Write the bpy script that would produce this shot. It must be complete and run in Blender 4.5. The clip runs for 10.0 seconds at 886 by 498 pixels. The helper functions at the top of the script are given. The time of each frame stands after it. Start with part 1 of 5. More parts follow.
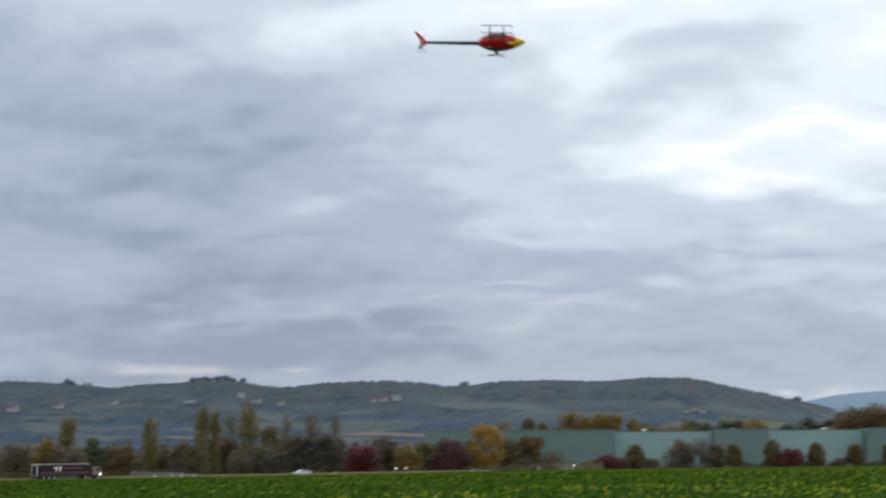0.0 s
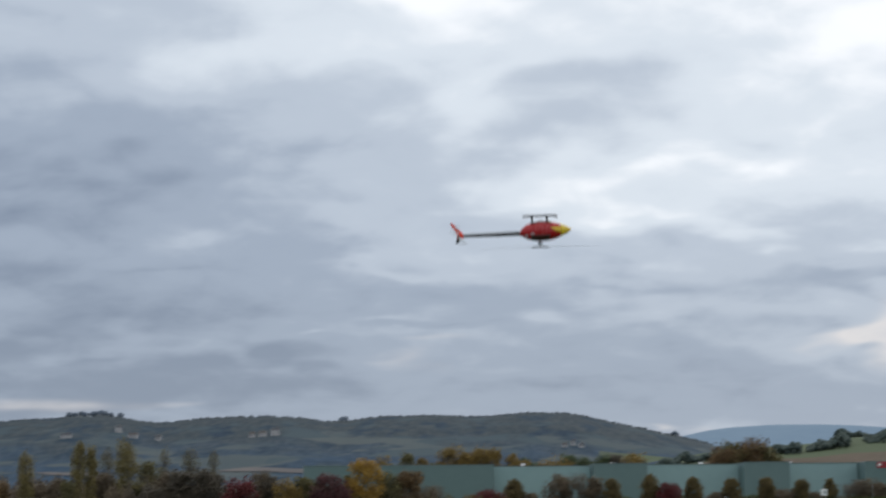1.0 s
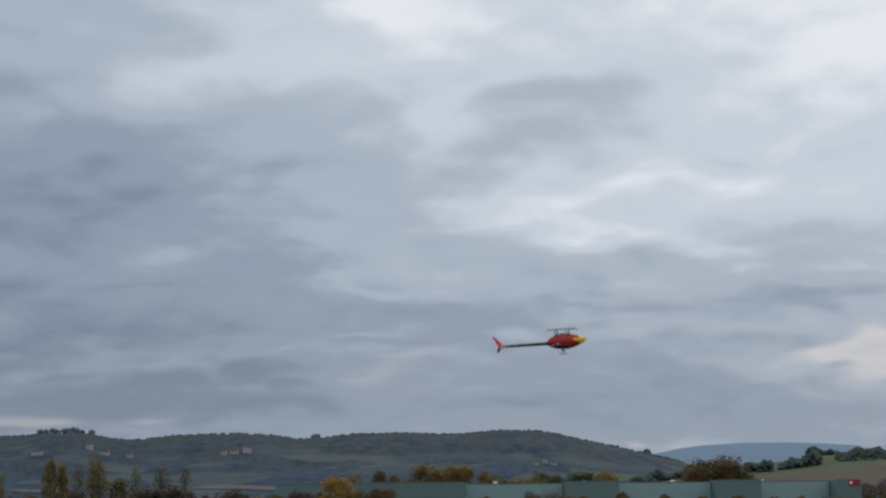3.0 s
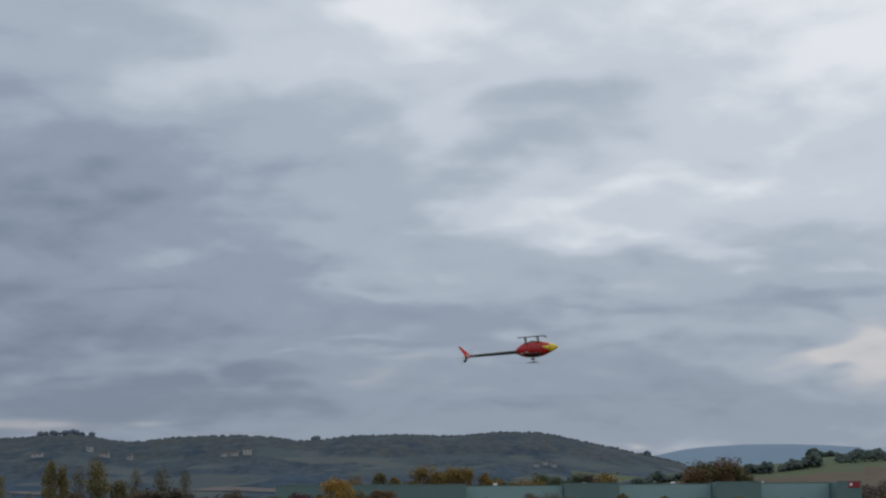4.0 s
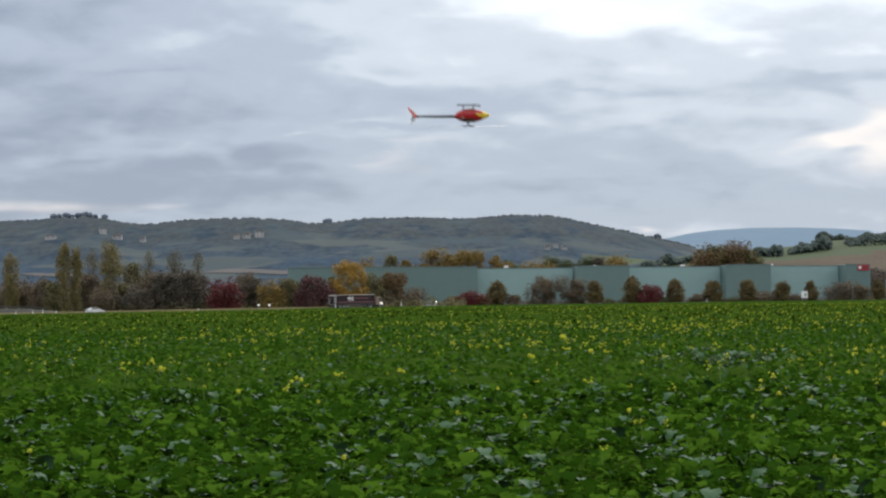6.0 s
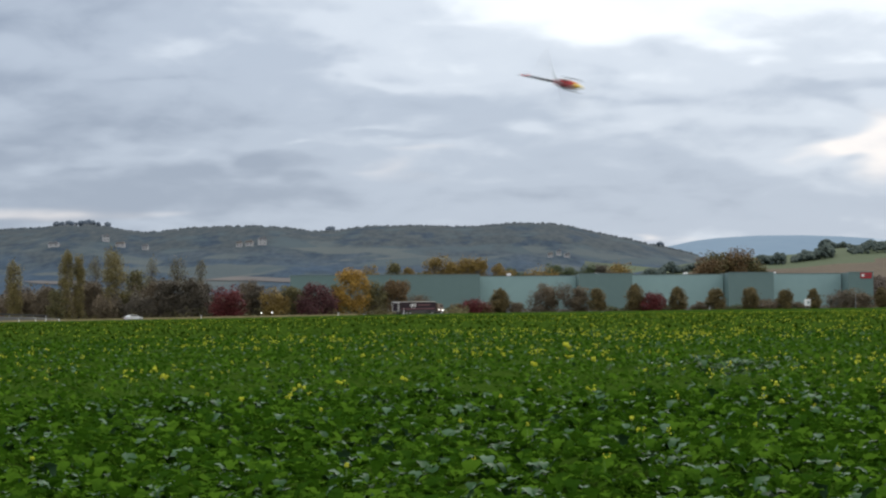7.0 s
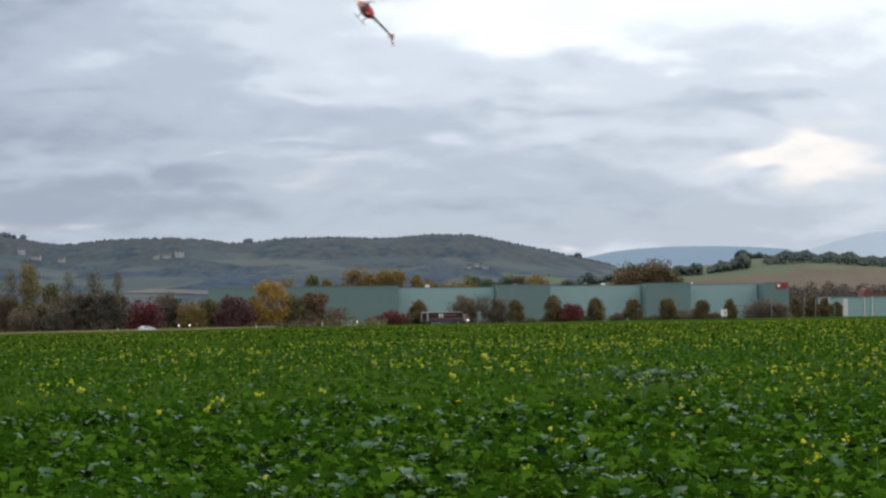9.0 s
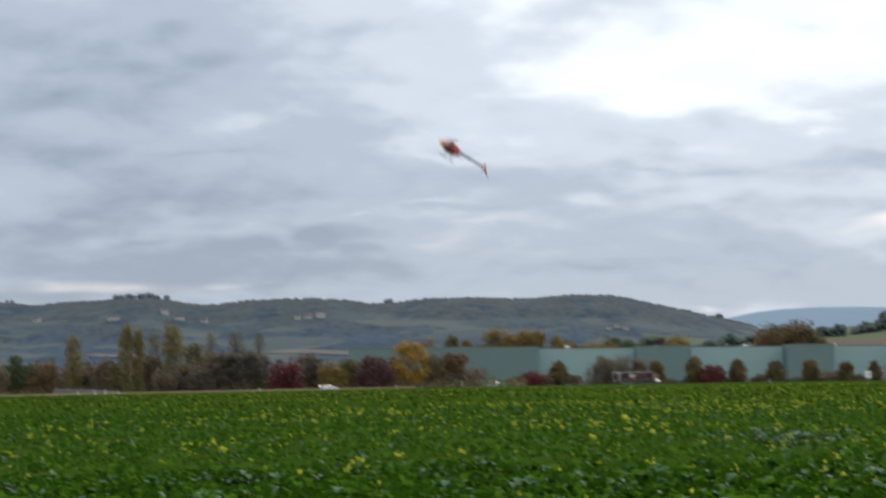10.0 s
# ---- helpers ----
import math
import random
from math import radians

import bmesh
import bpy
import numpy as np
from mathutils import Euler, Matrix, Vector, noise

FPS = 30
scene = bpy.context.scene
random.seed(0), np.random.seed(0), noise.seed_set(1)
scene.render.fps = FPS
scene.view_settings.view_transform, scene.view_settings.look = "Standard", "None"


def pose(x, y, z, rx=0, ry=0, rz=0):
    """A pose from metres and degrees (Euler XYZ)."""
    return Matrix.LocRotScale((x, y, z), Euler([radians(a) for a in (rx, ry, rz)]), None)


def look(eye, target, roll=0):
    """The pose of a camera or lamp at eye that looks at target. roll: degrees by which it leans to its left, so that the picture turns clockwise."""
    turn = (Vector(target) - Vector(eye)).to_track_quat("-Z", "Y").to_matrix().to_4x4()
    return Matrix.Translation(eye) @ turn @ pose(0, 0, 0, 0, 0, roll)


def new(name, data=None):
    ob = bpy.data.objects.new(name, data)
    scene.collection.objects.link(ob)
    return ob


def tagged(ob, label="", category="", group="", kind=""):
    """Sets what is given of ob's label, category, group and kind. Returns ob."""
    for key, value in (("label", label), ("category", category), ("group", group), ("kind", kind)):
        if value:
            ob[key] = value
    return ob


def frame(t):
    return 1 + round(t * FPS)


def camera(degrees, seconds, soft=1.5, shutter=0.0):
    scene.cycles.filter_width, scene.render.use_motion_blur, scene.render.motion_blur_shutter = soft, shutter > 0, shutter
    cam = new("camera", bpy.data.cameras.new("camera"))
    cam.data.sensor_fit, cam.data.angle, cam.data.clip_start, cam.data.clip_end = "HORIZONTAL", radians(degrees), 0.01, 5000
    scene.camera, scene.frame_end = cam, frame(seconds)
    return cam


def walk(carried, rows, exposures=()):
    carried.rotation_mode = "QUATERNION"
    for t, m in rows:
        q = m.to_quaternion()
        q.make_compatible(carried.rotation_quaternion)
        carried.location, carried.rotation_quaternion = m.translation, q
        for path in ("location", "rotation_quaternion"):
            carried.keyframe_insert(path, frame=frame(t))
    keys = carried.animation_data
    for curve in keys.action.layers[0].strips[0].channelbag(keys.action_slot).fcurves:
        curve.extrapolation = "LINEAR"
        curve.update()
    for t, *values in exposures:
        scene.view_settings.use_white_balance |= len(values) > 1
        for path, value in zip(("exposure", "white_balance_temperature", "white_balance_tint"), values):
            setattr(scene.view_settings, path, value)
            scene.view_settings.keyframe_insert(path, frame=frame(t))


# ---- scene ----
EYE = 2.0

# Camera: seconds, degrees upward, degrees to the left, lean
LOOKS = [(0.0, 5.885, 3.793, -0.278), (0.5, 6.387, 2.038, -0.357), (1.0, 6.819, 0.469, -0.448), (1.5, 7.086, -0.304, -0.408),
         (2.0, 7.207, -0.304, -0.402), (2.5, 7.25, -0.313, -0.385), (2.7, 7.27, -0.30, -0.385), (3.8, 7.33, -0.29, -0.42),
         (4.0, 7.343, -0.291, -0.426), (4.5, 6.568, -0.198, -0.36), (5.0, 4.318, -0.104, -0.301), (5.5, 1.604, -0.021, -0.256),
         (5.7, 1.366, 0.0, -0.30), (6.8, 1.57, 0.165, -0.32), (7.0, 1.605, 0.135, -0.323), (7.5, 1.646, 0.0, -0.35),
         (8.0, 1.637, -1.278, -0.437), (8.5, 1.707, -1.882, -0.447), (9.0, 1.907, -2.115, -0.559), (9.5, 2.715, -0.009, -0.461),
         (10.0, 3.603, 1.718, -0.395)]
EXPOSURES = [(0.0, 0.25, 6350, 10), (0.5, 0.2, 6350, 10), (1.0, 0.0, 6300, 10), (1.5, -0.15, 6250, 10), (2.5, -0.3, 6200, 10), (4.0, -0.38, 6200, 10), (4.5, -0.4, 6250, 10), (5.0, -0.28, 6350, 10),
             (5.5, 0.18, 6480, 10), (5.7, 0.40, 6520, 10), (6.8, 0.45, 6560, 10), (7.5, 0.45, 6560, 10), (10.0, 0.42, 6560, 10)]
cam = camera(24, 10.0, soft=2.3, shutter=0.9)
walk(cam, [(t, pose(0, 0, EYE, 90 + up, 0, left) @ pose(0, 0, 0, 0, 0, lean)) for t, up, left, lean in LOOKS], EXPOSURES)

# ---- sky and sun ----
SUN_UP, SUN_TURN = 32.0, 15.0      # degrees above the horizon, degrees right of the view


def make_world():
    w = bpy.data.worlds.new("overcast_sky")
    scene.world = w
    w.use_nodes = True
    n, l = w.node_tree.nodes, w.node_tree.links
    n.clear()

    def node(kind, **values):
        made = n.new(kind)
        for key, value in values.items():
            made.inputs[key].default_value = value
        return made

    def calc(op, a, b=None, c=None):
        m = n.new("ShaderNodeMath")
        m.operation = op
        for i, v in enumerate((a, b, c)):
            if v is None:
                continue
            if isinstance(v, (int, float)):
                m.inputs[i].default_value = v
            else:
                l.new(v, m.inputs[i])
        return m.outputs[0]

    def blend(fac, a, b, mode="MIX"):
        m = n.new("ShaderNodeMix")
        m.data_type, m.blend_type = "RGBA", mode
        for v, i in ((fac, 0), (a, 6), (b, 7)):
            if isinstance(v, (int, float, tuple)):
                m.inputs[i].default_value = v
            else:
                l.new(v, m.inputs[i])
        return m.outputs[2]

    def ramp(fac, stops):
        r = n.new("ShaderNodeValToRGB")
        r.color_ramp.interpolation = "EASE"
        e = r.color_ramp.elements
        while len(e) < len(stops):
            e.new(0.5)
        for k, (p, col) in zip(e, stops):
            k.position = p
            k.color = (*col, 1) if isinstance(col, tuple) else (col, col, col, 1)
        l.new(fac, r.inputs[0])
        return r.outputs[0]

    way = n.new("ShaderNodeTexCoord").outputs["Generated"]
    sep = n.new("ShaderNodeSeparateXYZ")
    l.new(way, sep.inputs[0])
    x, y, z = sep.outputs
    high = calc("MAXIMUM", z, 0.0)
    deck = calc("ADD", high, 0.19)
    px, py = calc("DIVIDE", x, deck), calc("DIVIDE", y, deck)
    place = n.new("ShaderNodeCombineXYZ")
    l.new(px, place.inputs[0])
    l.new(calc("MULTIPLY", py, 0.85), place.inputs[1])
    place = place.outputs[0]
    # the small lumps hang lower and are seen less from the side
    lumps = n.new("ShaderNodeCombineXYZ")
    near = calc("ADD", high, 0.36)
    l.new(calc("DIVIDE", x, near), lumps.inputs[0])
    l.new(calc("DIVIDE", y, near), lumps.inputs[1])
    lumps = lumps.outputs[0]

    def cloud(scale, detail, rough, distort, shift=0.0, down=0.0, place=place):
        m = node("ShaderNodeMapping")
        m.inputs["Location"].default_value = (shift, shift * 0.7 + down, 0)
        l.new(place, m.inputs[0])
        t = node("ShaderNodeTexNoise", Scale=scale, Detail=detail, Roughness=rough, Distortion=distort)
        l.new(m.outputs[0], t.inputs["Vector"])
        return t.outputs["Fac"]

    warp_a, warp_b = cloud(4.0, 2, 0.4, 0.2, 11.0), cloud(6.0, 2, 0.4, 0.2, 17.0)
    ax = calc("ADD", calc("DIVIDE", x, calc("MAXIMUM", y, 0.05)), calc("MULTIPLY", calc("SUBTRACT", warp_a, 0.5), 0.20))
    az = calc("ADD", calc("DIVIDE", z, calc("MAXIMUM", y, 0.05)), calc("MULTIPLY", calc("SUBTRACT", warp_b, 0.5), 0.05))

    calm_x = calc("ADD", calc("DIVIDE", x, calc("MAXIMUM", y, 0.05)), calc("MULTIPLY", calc("SUBTRACT", warp_b, 0.5), 0.10))
    calm_z = calc("ADD", calc("DIVIDE", z, calc("MAXIMUM", y, 0.05)), calc("MULTIPLY", calc("SUBTRACT", warp_a, 0.5), 0.012))

    def gap(cx, cz, wx, wz, lean=0.0, ax=ax, az=az):
        """A soft-edged spot of the sky at a bearing and a height, both as slopes of the way."""
        dx = calc("SUBTRACT", ax, cx)
        dz = calc("SUBTRACT", calc("SUBTRACT", az, cz), calc("MULTIPLY", dx, lean))
        r = calc("ADD", calc("POWER", calc("ABSOLUTE", calc("DIVIDE", dx, wx)), 2.0), calc("POWER", calc("ABSOLUTE", calc("DIVIDE", dz, wz)), 2.0))
        return calc("EXPONENT", calc("MULTIPLY", r, -1.0))

    big, mid, fine, wisp = cloud(0.8, 3, 0.45, 0.3, 3.1), cloud(2.8, 4, 0.45, 0.2, 7.7), cloud(12.0, 4, 0.5, 0.3, 1.3, 0.0, lumps), cloud(30.0, 4, 0.5, 0.4, 5.9, 0.0, lumps)
    # lit upper edges of the cloud lumps
    edge = calc("SUBTRACT", calc("MULTIPLY_ADD", mid, 0.6, calc("MULTIPLY", fine, 0.4)), calc("MULTIPLY_ADD", cloud(2.8, 4, 0.45, 0.2, 7.7, 0.05), 0.6, calc("MULTIPLY", cloud(12.0, 4, 0.5, 0.3, 1.3, 0.03, lumps), 0.4)))
    mass = calc("ADD", calc("ADD", calc("MULTIPLY", big, 0.08), calc("MULTIPLY", mid, 0.15)), calc("ADD", calc("MULTIPLY", fine, 0.07), calc("MULTIPLY", wisp, 0.015)))
    mass = calc("ADD", calc("SUBTRACT", mass, 0.155), calc("MULTIPLY", edge, 0.20))
    # the deck is thinner overhead and towards the sun
    rise = calc("MULTIPLY_ADD", calc("MAXIMUM", calc("SUBTRACT", calc("MINIMUM", high, 0.3), 0.08), 0.0), 0.9, 0.655)
    rise = calc("ADD", rise, calc("MULTIPLY", calc("MINIMUM", calc("MAXIMUM", calc("SUBTRACT", high, 0.25), 0.0), 0.15), 0.9))
    tilt = calc("MULTIPLY_ADD", calc("MINIMUM", calc("MAXIMUM", calc("SUBTRACT", high, 0.085), 0.0), 0.08), 3.6, 0.15)
    aside = calc("MINIMUM", calc("MAXIMUM", x, -0.3), 0.3)
    light = calc("ADD", calc("ADD", rise, mass), calc("MULTIPLY", aside, tilt))
    for spot, much in BRIGHT_SPOTS + DARK_SPOTS:
        light = calc("ADD", light, calc("MULTIPLY", gap(*spot), much))
    tone = ramp(light, [(0.50, (0.225, 0.275, 0.36)), (0.62, (0.36, 0.42, 0.51)), (0.71, (0.51, 0.57, 0.65)), (0.82, (0.73, 0.785, 0.84)), (0.92, (1.02, 1.03, 1.04))])
    # towards the horizon the deck is seen through more air
    low = ramp(high, [(0.0, 1.0), (0.05, 0.62), (0.13, 0.0)])
    tone = blend(low, tone, blend(0.4, tone, (0.365, 0.42, 0.49, 1)))
    glow = 0.0
    for much, *spot in ((0.48, -0.185, 0.0455, 0.045, 0.0028), (1.2, 0.215, 0.077, 0.028, 0.014, 0.15), (0.45, 0.10, 0.0325, 0.014, 0.0025), (0.30, -0.024, 0.067, 0.020, 0.007), (0.25, -0.02, 0.0775, 0.02, 0.002)):
        glow = calc("ADD", glow, calc("MULTIPLY", gap(*spot, ax=calm_x, az=calm_z), much))
    glow = ramp(glow, [(0.05, 0.0), (0.8, 1.0)])
    glow = calc("MULTIPLY", glow, ramp(calc("ADD", calc("MULTIPLY", mid, 0.5), calc("MULTIPLY", fine, 0.5)), [(0.36, 0.6), (0.6, 1.0)]))
    tone = blend(calc("MULTIPLY", glow, 0.68), tone, (0.87, 0.81, 0.765, 1))
    sky = n.new("ShaderNodeTexSky")
    sky.sky_type, sky.sun_disc = "NISHITA", False
    sky.sun_elevation, sky.sun_rotation = radians(SUN_UP), radians(SUN_TURN)
    behind = n.new("ShaderNodeBackground")
    l.new(sky.outputs[0], behind.inputs[0])
    behind.inputs[1].default_value = 0.05
    clouds = n.new("ShaderNodeBackground")
    l.new(tone, clouds.inputs[0])
    clouds.inputs[1].default_value = SKY
    m = n.new("ShaderNodeMixShader")
    m.inputs[0].default_value = 0.96
    l.new(behind.outputs[0], m.inputs[1])
    l.new(clouds.outputs[0], m.inputs[2])
    l.new(m.outputs[0], n.new("ShaderNodeOutputWorld").inputs[0])


SKY = 1.0
# bearing, height, half width, half height, lean; how much lighter or darker the deck is there
BRIGHT_SPOTS = [((-0.015, 0.238, 0.04, 0.018, 0.0), 0.08), ((0.028, 0.192, 0.035, 0.012, 0.35), 0.08), ((0.045, 0.142, 0.04, 0.011, 0.2), 0.045), ((0.150, 0.1235, 0.045, 0.005, -0.03), 0.07),
                ((0.11, 0.165, 0.10, 0.012, 0.28), 0.045), ((-0.035, 0.1140, 0.035, 0.004, 0.02), 0.06), ((-0.085, 0.080, 0.016, 0.005, 0.0), 0.06), ((0.05, 0.088, 0.022, 0.006, 0.0), 0.045),
                ((-0.13, 0.205, 0.06, 0.012, 0.2), 0.04), ((0.0, 0.225, 0.13, 0.045, 0.0), 0.06), ((0.09, 0.145, 0.13, 0.026, 0.1), 0.05), ((-0.05, 0.136, 0.06, 0.006, 0.0), 0.03), ((0.09, 0.134, 0.07, 0.007, -0.03), 0.06), ((-0.125, 0.078, 0.03, 0.005, 0.0), 0.03)]
DARK_SPOTS = [((0.098, 0.208, 0.028, 0.014, 0.2), -0.08), ((0.075, 0.180, 0.03, 0.008, 0.3), -0.05), ((-0.18, 0.150, 0.05, 0.02, 0.0), -0.05), ((0.18, 0.1005, 0.07, 0.008, -0.04), -0.075),
              ((-0.008, 0.0825, 0.03, 0.004, -0.08), -0.08), ((-0.03, 0.098, 0.06, 0.006, 0.0), -0.05), ((0.075, 0.114, 0.035, 0.005, 0.0), -0.05), ((0.06, 0.101, 0.035, 0.005, -0.1), -0.05),
              ((-0.16, 0.066, 0.09, 0.006, 0.0), -0.03), ((-0.18, 0.100, 0.10, 0.06, 0.0), -0.075), ((0.0, 0.042, 0.6, 0.024, 0.0), -0.035), ((0.10, 0.045, 0.13, 0.020, 0.0), -0.04), ((-0.15, 0.055, 0.12, 0.018, 0.0), -0.07), ((0.08, 0.055, 0.06, 0.010, 0.0), -0.04), ((-0.10, 0.165, 0.04, 0.008, 0.1), -0.04), ((-0.135, 0.107, 0.02, 0.004, 0.0), -0.03)]
make_world()
sun = new("sun", bpy.data.lights.new("sun", "SUN"))
sun.data.energy, sun.data.angle, sun.data.color = 0.6, radians(40), (1.0, 0.96, 0.9)
sun.matrix_world = look((0, 0, 0), (-math.sin(radians(SUN_TURN)) * math.cos(radians(SUN_UP)), -math.cos(radians(SUN_TURN)) * math.cos(radians(SUN_UP)), -math.sin(radians(SUN_UP))))


# ---- materials ----
def material(name, dark, bright, scale=1.0, rough=0.7, metal=0.0, bump=0.0, fine=8.0, island=0.0, piece=0.0, spec=0.5, depth=0.05, spread=0.2):
    """Two colours mixed by noise at two scales, with relief; island and piece vary it from piece to piece."""
    m = bpy.data.materials.new(name)
    m.use_nodes = True
    n, l = m.node_tree.nodes, m.node_tree.links
    b = n["Principled BSDF"]
    b.inputs["Metallic"].default_value = metal
    b.inputs["Specular IOR Level"].default_value = spec
    where = n.new("ShaderNodeTexCoord").outputs["Object"]
    a, c = n.new("ShaderNodeTexNoise"), n.new("ShaderNodeTexNoise")
    for t, s in ((a, scale), (c, scale * fine)):
        t.inputs["Scale"].default_value, t.inputs["Detail"].default_value = s, 5
        l.new(where, t.inputs["Vector"])
    add = n.new("ShaderNodeMath")
    add.operation = "MULTIPLY_ADD"
    add.inputs[1].default_value = 0.45
    l.new(c.outputs[0], add.inputs[0])
    half = n.new("ShaderNodeMath")
    half.operation = "MULTIPLY"
    half.inputs[1].default_value = 0.55
    l.new(a.outputs[0], half.inputs[0])
    l.new(half.outputs[0], add.inputs[2])
    fac = add.outputs[0]
    for much, kind, out in ((island, "ShaderNodeNewGeometry", "Random Per Island"), (piece, "ShaderNodeObjectInfo", "Random")):
        if much:
            r = n.new("ShaderNodeMath")
            r.operation = "MULTIPLY_ADD"
            r.inputs[1].default_value = much
            l.new(n.new(kind).outputs[out], r.inputs[0])
            s = n.new("ShaderNodeMath")
            s.operation = "SUBTRACT"
            s.inputs[1].default_value = much / 2
            l.new(fac, s.inputs[0])
            l.new(s.outputs[0], r.inputs[2])
            fac = r.outputs[0]
    ramp = n.new("ShaderNodeValToRGB")
    e = ramp.color_ramp.elements
    e[0].position, e[0].color, e[1].position, e[1].color = 0.5 - spread, (*dark, 1), 0.5 + spread, (*bright, 1)
    l.new(fac, ramp.inputs[0])
    l.new(ramp.outputs[0], b.inputs["Base Color"])
    span = n.new("ShaderNodeMapRange")
    span.inputs[3].default_value, span.inputs[4].default_value = max(0.02, rough - 0.1), min(1, rough + 0.1)
    l.new(c.outputs[0], span.inputs[0])
    l.new(span.outputs[0], b.inputs["Roughness"])
    if bump:
        k = n.new("ShaderNodeBump")
        k.inputs["Strength"].default_value, k.inputs["Distance"].default_value = bump, depth
        l.new(c.outputs[0], k.inputs["Height"])
        l.new(k.outputs[0], b.inputs["Normal"])
    return m


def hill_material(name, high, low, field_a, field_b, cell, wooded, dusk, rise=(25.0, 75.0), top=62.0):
    """Woods of two tones, brown higher up, haze-tinted lower, with a patchwork of fields between them."""
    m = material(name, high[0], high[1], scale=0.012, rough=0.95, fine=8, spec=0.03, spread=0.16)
    n, l = m.node_tree.nodes, m.node_tree.links
    where = n.new("ShaderNodeTexCoord").outputs["Object"]

    def noise(sx, sy, detail, rough=0.5):
        k = n.new("ShaderNodeMapping")
        k.inputs["Scale"].default_value = (sx, sy, 0.02)
        l.new(where, k.inputs[0])
        t = n.new("ShaderNodeTexNoise")
        t.inputs["Scale"].default_value, t.inputs["Detail"].default_value, t.inputs["Roughness"].default_value = 1.0, detail, rough
        l.new(k.outputs[0], t.inputs["Vector"])
        return t.outputs[0]

    def span(v, a, b):
        k = n.new("ShaderNodeMapRange")
        k.interpolation_type = "SMOOTHSTEP"
        k.inputs[1].default_value, k.inputs[2].default_value = a, b
        l.new(v, k.inputs[0])
        return k.outputs[0]

    def mixed(fac, a, b):
        k = n.new("ShaderNodeMix")
        k.data_type = "RGBA"
        for v, s in ((fac, 0), (a, 6), (b, 7)):
            if isinstance(v, tuple):
                k.inputs[s].default_value = (*v, 1)
            else:
                l.new(v, k.inputs[s])
        return k.outputs[2]

    crowns = span(noise(0.13, 0.030, 4, 0.65), 0.30, 0.70)      # single crowns
    stands = noise(0.013, 0.0055, 5, 0.6)                       # stands of trees
    glades = span(noise(0.024, 0.013, 5, 0.62), 0.53, 0.66)     # small clearings and lighter copses
    gloom = span(noise(0.030, 0.0105, 5, 0.6), 0.50, 0.62)      # darker stands
    plots = noise(cell, cell * 0.9, 4, 0.55)
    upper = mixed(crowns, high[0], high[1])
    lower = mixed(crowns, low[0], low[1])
    sep = n.new("ShaderNodeSeparateXYZ")
    l.new(where, sep.inputs[0])
    level = n.new("ShaderNodeMath")
    level.operation = "MULTIPLY_ADD"
    level.inputs[1].default_value = 90.0
    l.new(stands, level.inputs[0])
    l.new(sep.outputs[2], level.inputs[2])
    woods = mixed(span(level.outputs[0], rise[0] + 45, rise[1] + 45), lower, upper)
    woods = mixed(glades, mixed(gloom, woods, mixed(crowns, dusk[0], dusk[1])), field_a)
    v = n.new("ShaderNodeTexVoronoi")
    v.inputs["Scale"].default_value = cell
    l.new(where, v.inputs["Vector"])
    hue = n.new("ShaderNodeSeparateColor")
    l.new(v.outputs["Color"], hue.inputs[0])
    fields = mixed(hue.outputs[0], field_a, field_b)
    open_land = n.new("ShaderNodeMath")
    open_land.operation = "MULTIPLY"
    l.new(span(plots, wooded - 0.04, wooded + 0.04), open_land.inputs[0])
    l.new(span(level.outputs[0], top + 58, top + 42), open_land.inputs[1])
    l.new(mixed(open_land.outputs[0], woods, fields), n["Principled BSDF"].inputs["Base Color"])
    k = n.new("ShaderNodeBump")
    k.inputs["Strength"].default_value, k.inputs["Distance"].default_value = 0.1, 2.0
    l.new(crowns, k.inputs["Height"])
    l.new(k.outputs[0], n["Principled BSDF"].inputs["Normal"])
    return m


LEAF_FAR = material("far_crop_leaf", (0.032, 0.066, 0.006), (0.072, 0.128, 0.013), 3.0, 0.8, island=0.45, spec=0.0)
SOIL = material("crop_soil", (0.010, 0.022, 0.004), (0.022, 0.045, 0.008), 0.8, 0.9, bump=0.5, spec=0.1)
MEADOW = material("meadow", (0.06, 0.075, 0.025), (0.12, 0.12, 0.055), 0.03, 0.95, bump=0.2, spec=0.1)
# wooded hillside: the blue of distance haze is put into its colours
HAZED_HILL = hill_material("hazed_wooded_hillside", ((0.036, 0.050, 0.063), (0.065, 0.078, 0.083)), ((0.029, 0.053, 0.086), (0.051, 0.080, 0.116)), (0.056, 0.080, 0.093), (0.088, 0.104, 0.106), 0.0105, 0.535, ((0.023, 0.041, 0.063), (0.036, 0.057, 0.080)))
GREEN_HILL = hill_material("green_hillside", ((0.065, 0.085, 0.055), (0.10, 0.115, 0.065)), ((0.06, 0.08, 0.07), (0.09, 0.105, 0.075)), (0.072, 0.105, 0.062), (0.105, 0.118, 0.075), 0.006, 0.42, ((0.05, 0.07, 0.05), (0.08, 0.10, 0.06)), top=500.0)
FOOT_FIELD = material("pale_stubble_field", (0.105, 0.102, 0.104), (0.15, 0.138, 0.132), 0.02, 0.95, fine=6, spec=0.03)
# the two farthest ridges: haze is painted in as pale blue, paler further off
HAZED_FAR_HILL = material("hazed_distant_hill", (0.180, 0.248, 0.322), (0.205, 0.275, 0.345), 0.004, 1.0, spec=0.0)
HAZED_MOUNTAIN = material("hazed_mountain", (0.33, 0.395, 0.465), (0.345, 0.41, 0.48), 0.004, 1.0, spec=0.0)
ASPHALT = material("asphalt", (0.045, 0.045, 0.047), (0.08, 0.08, 0.08), 0.3, 0.85, bump=0.2)
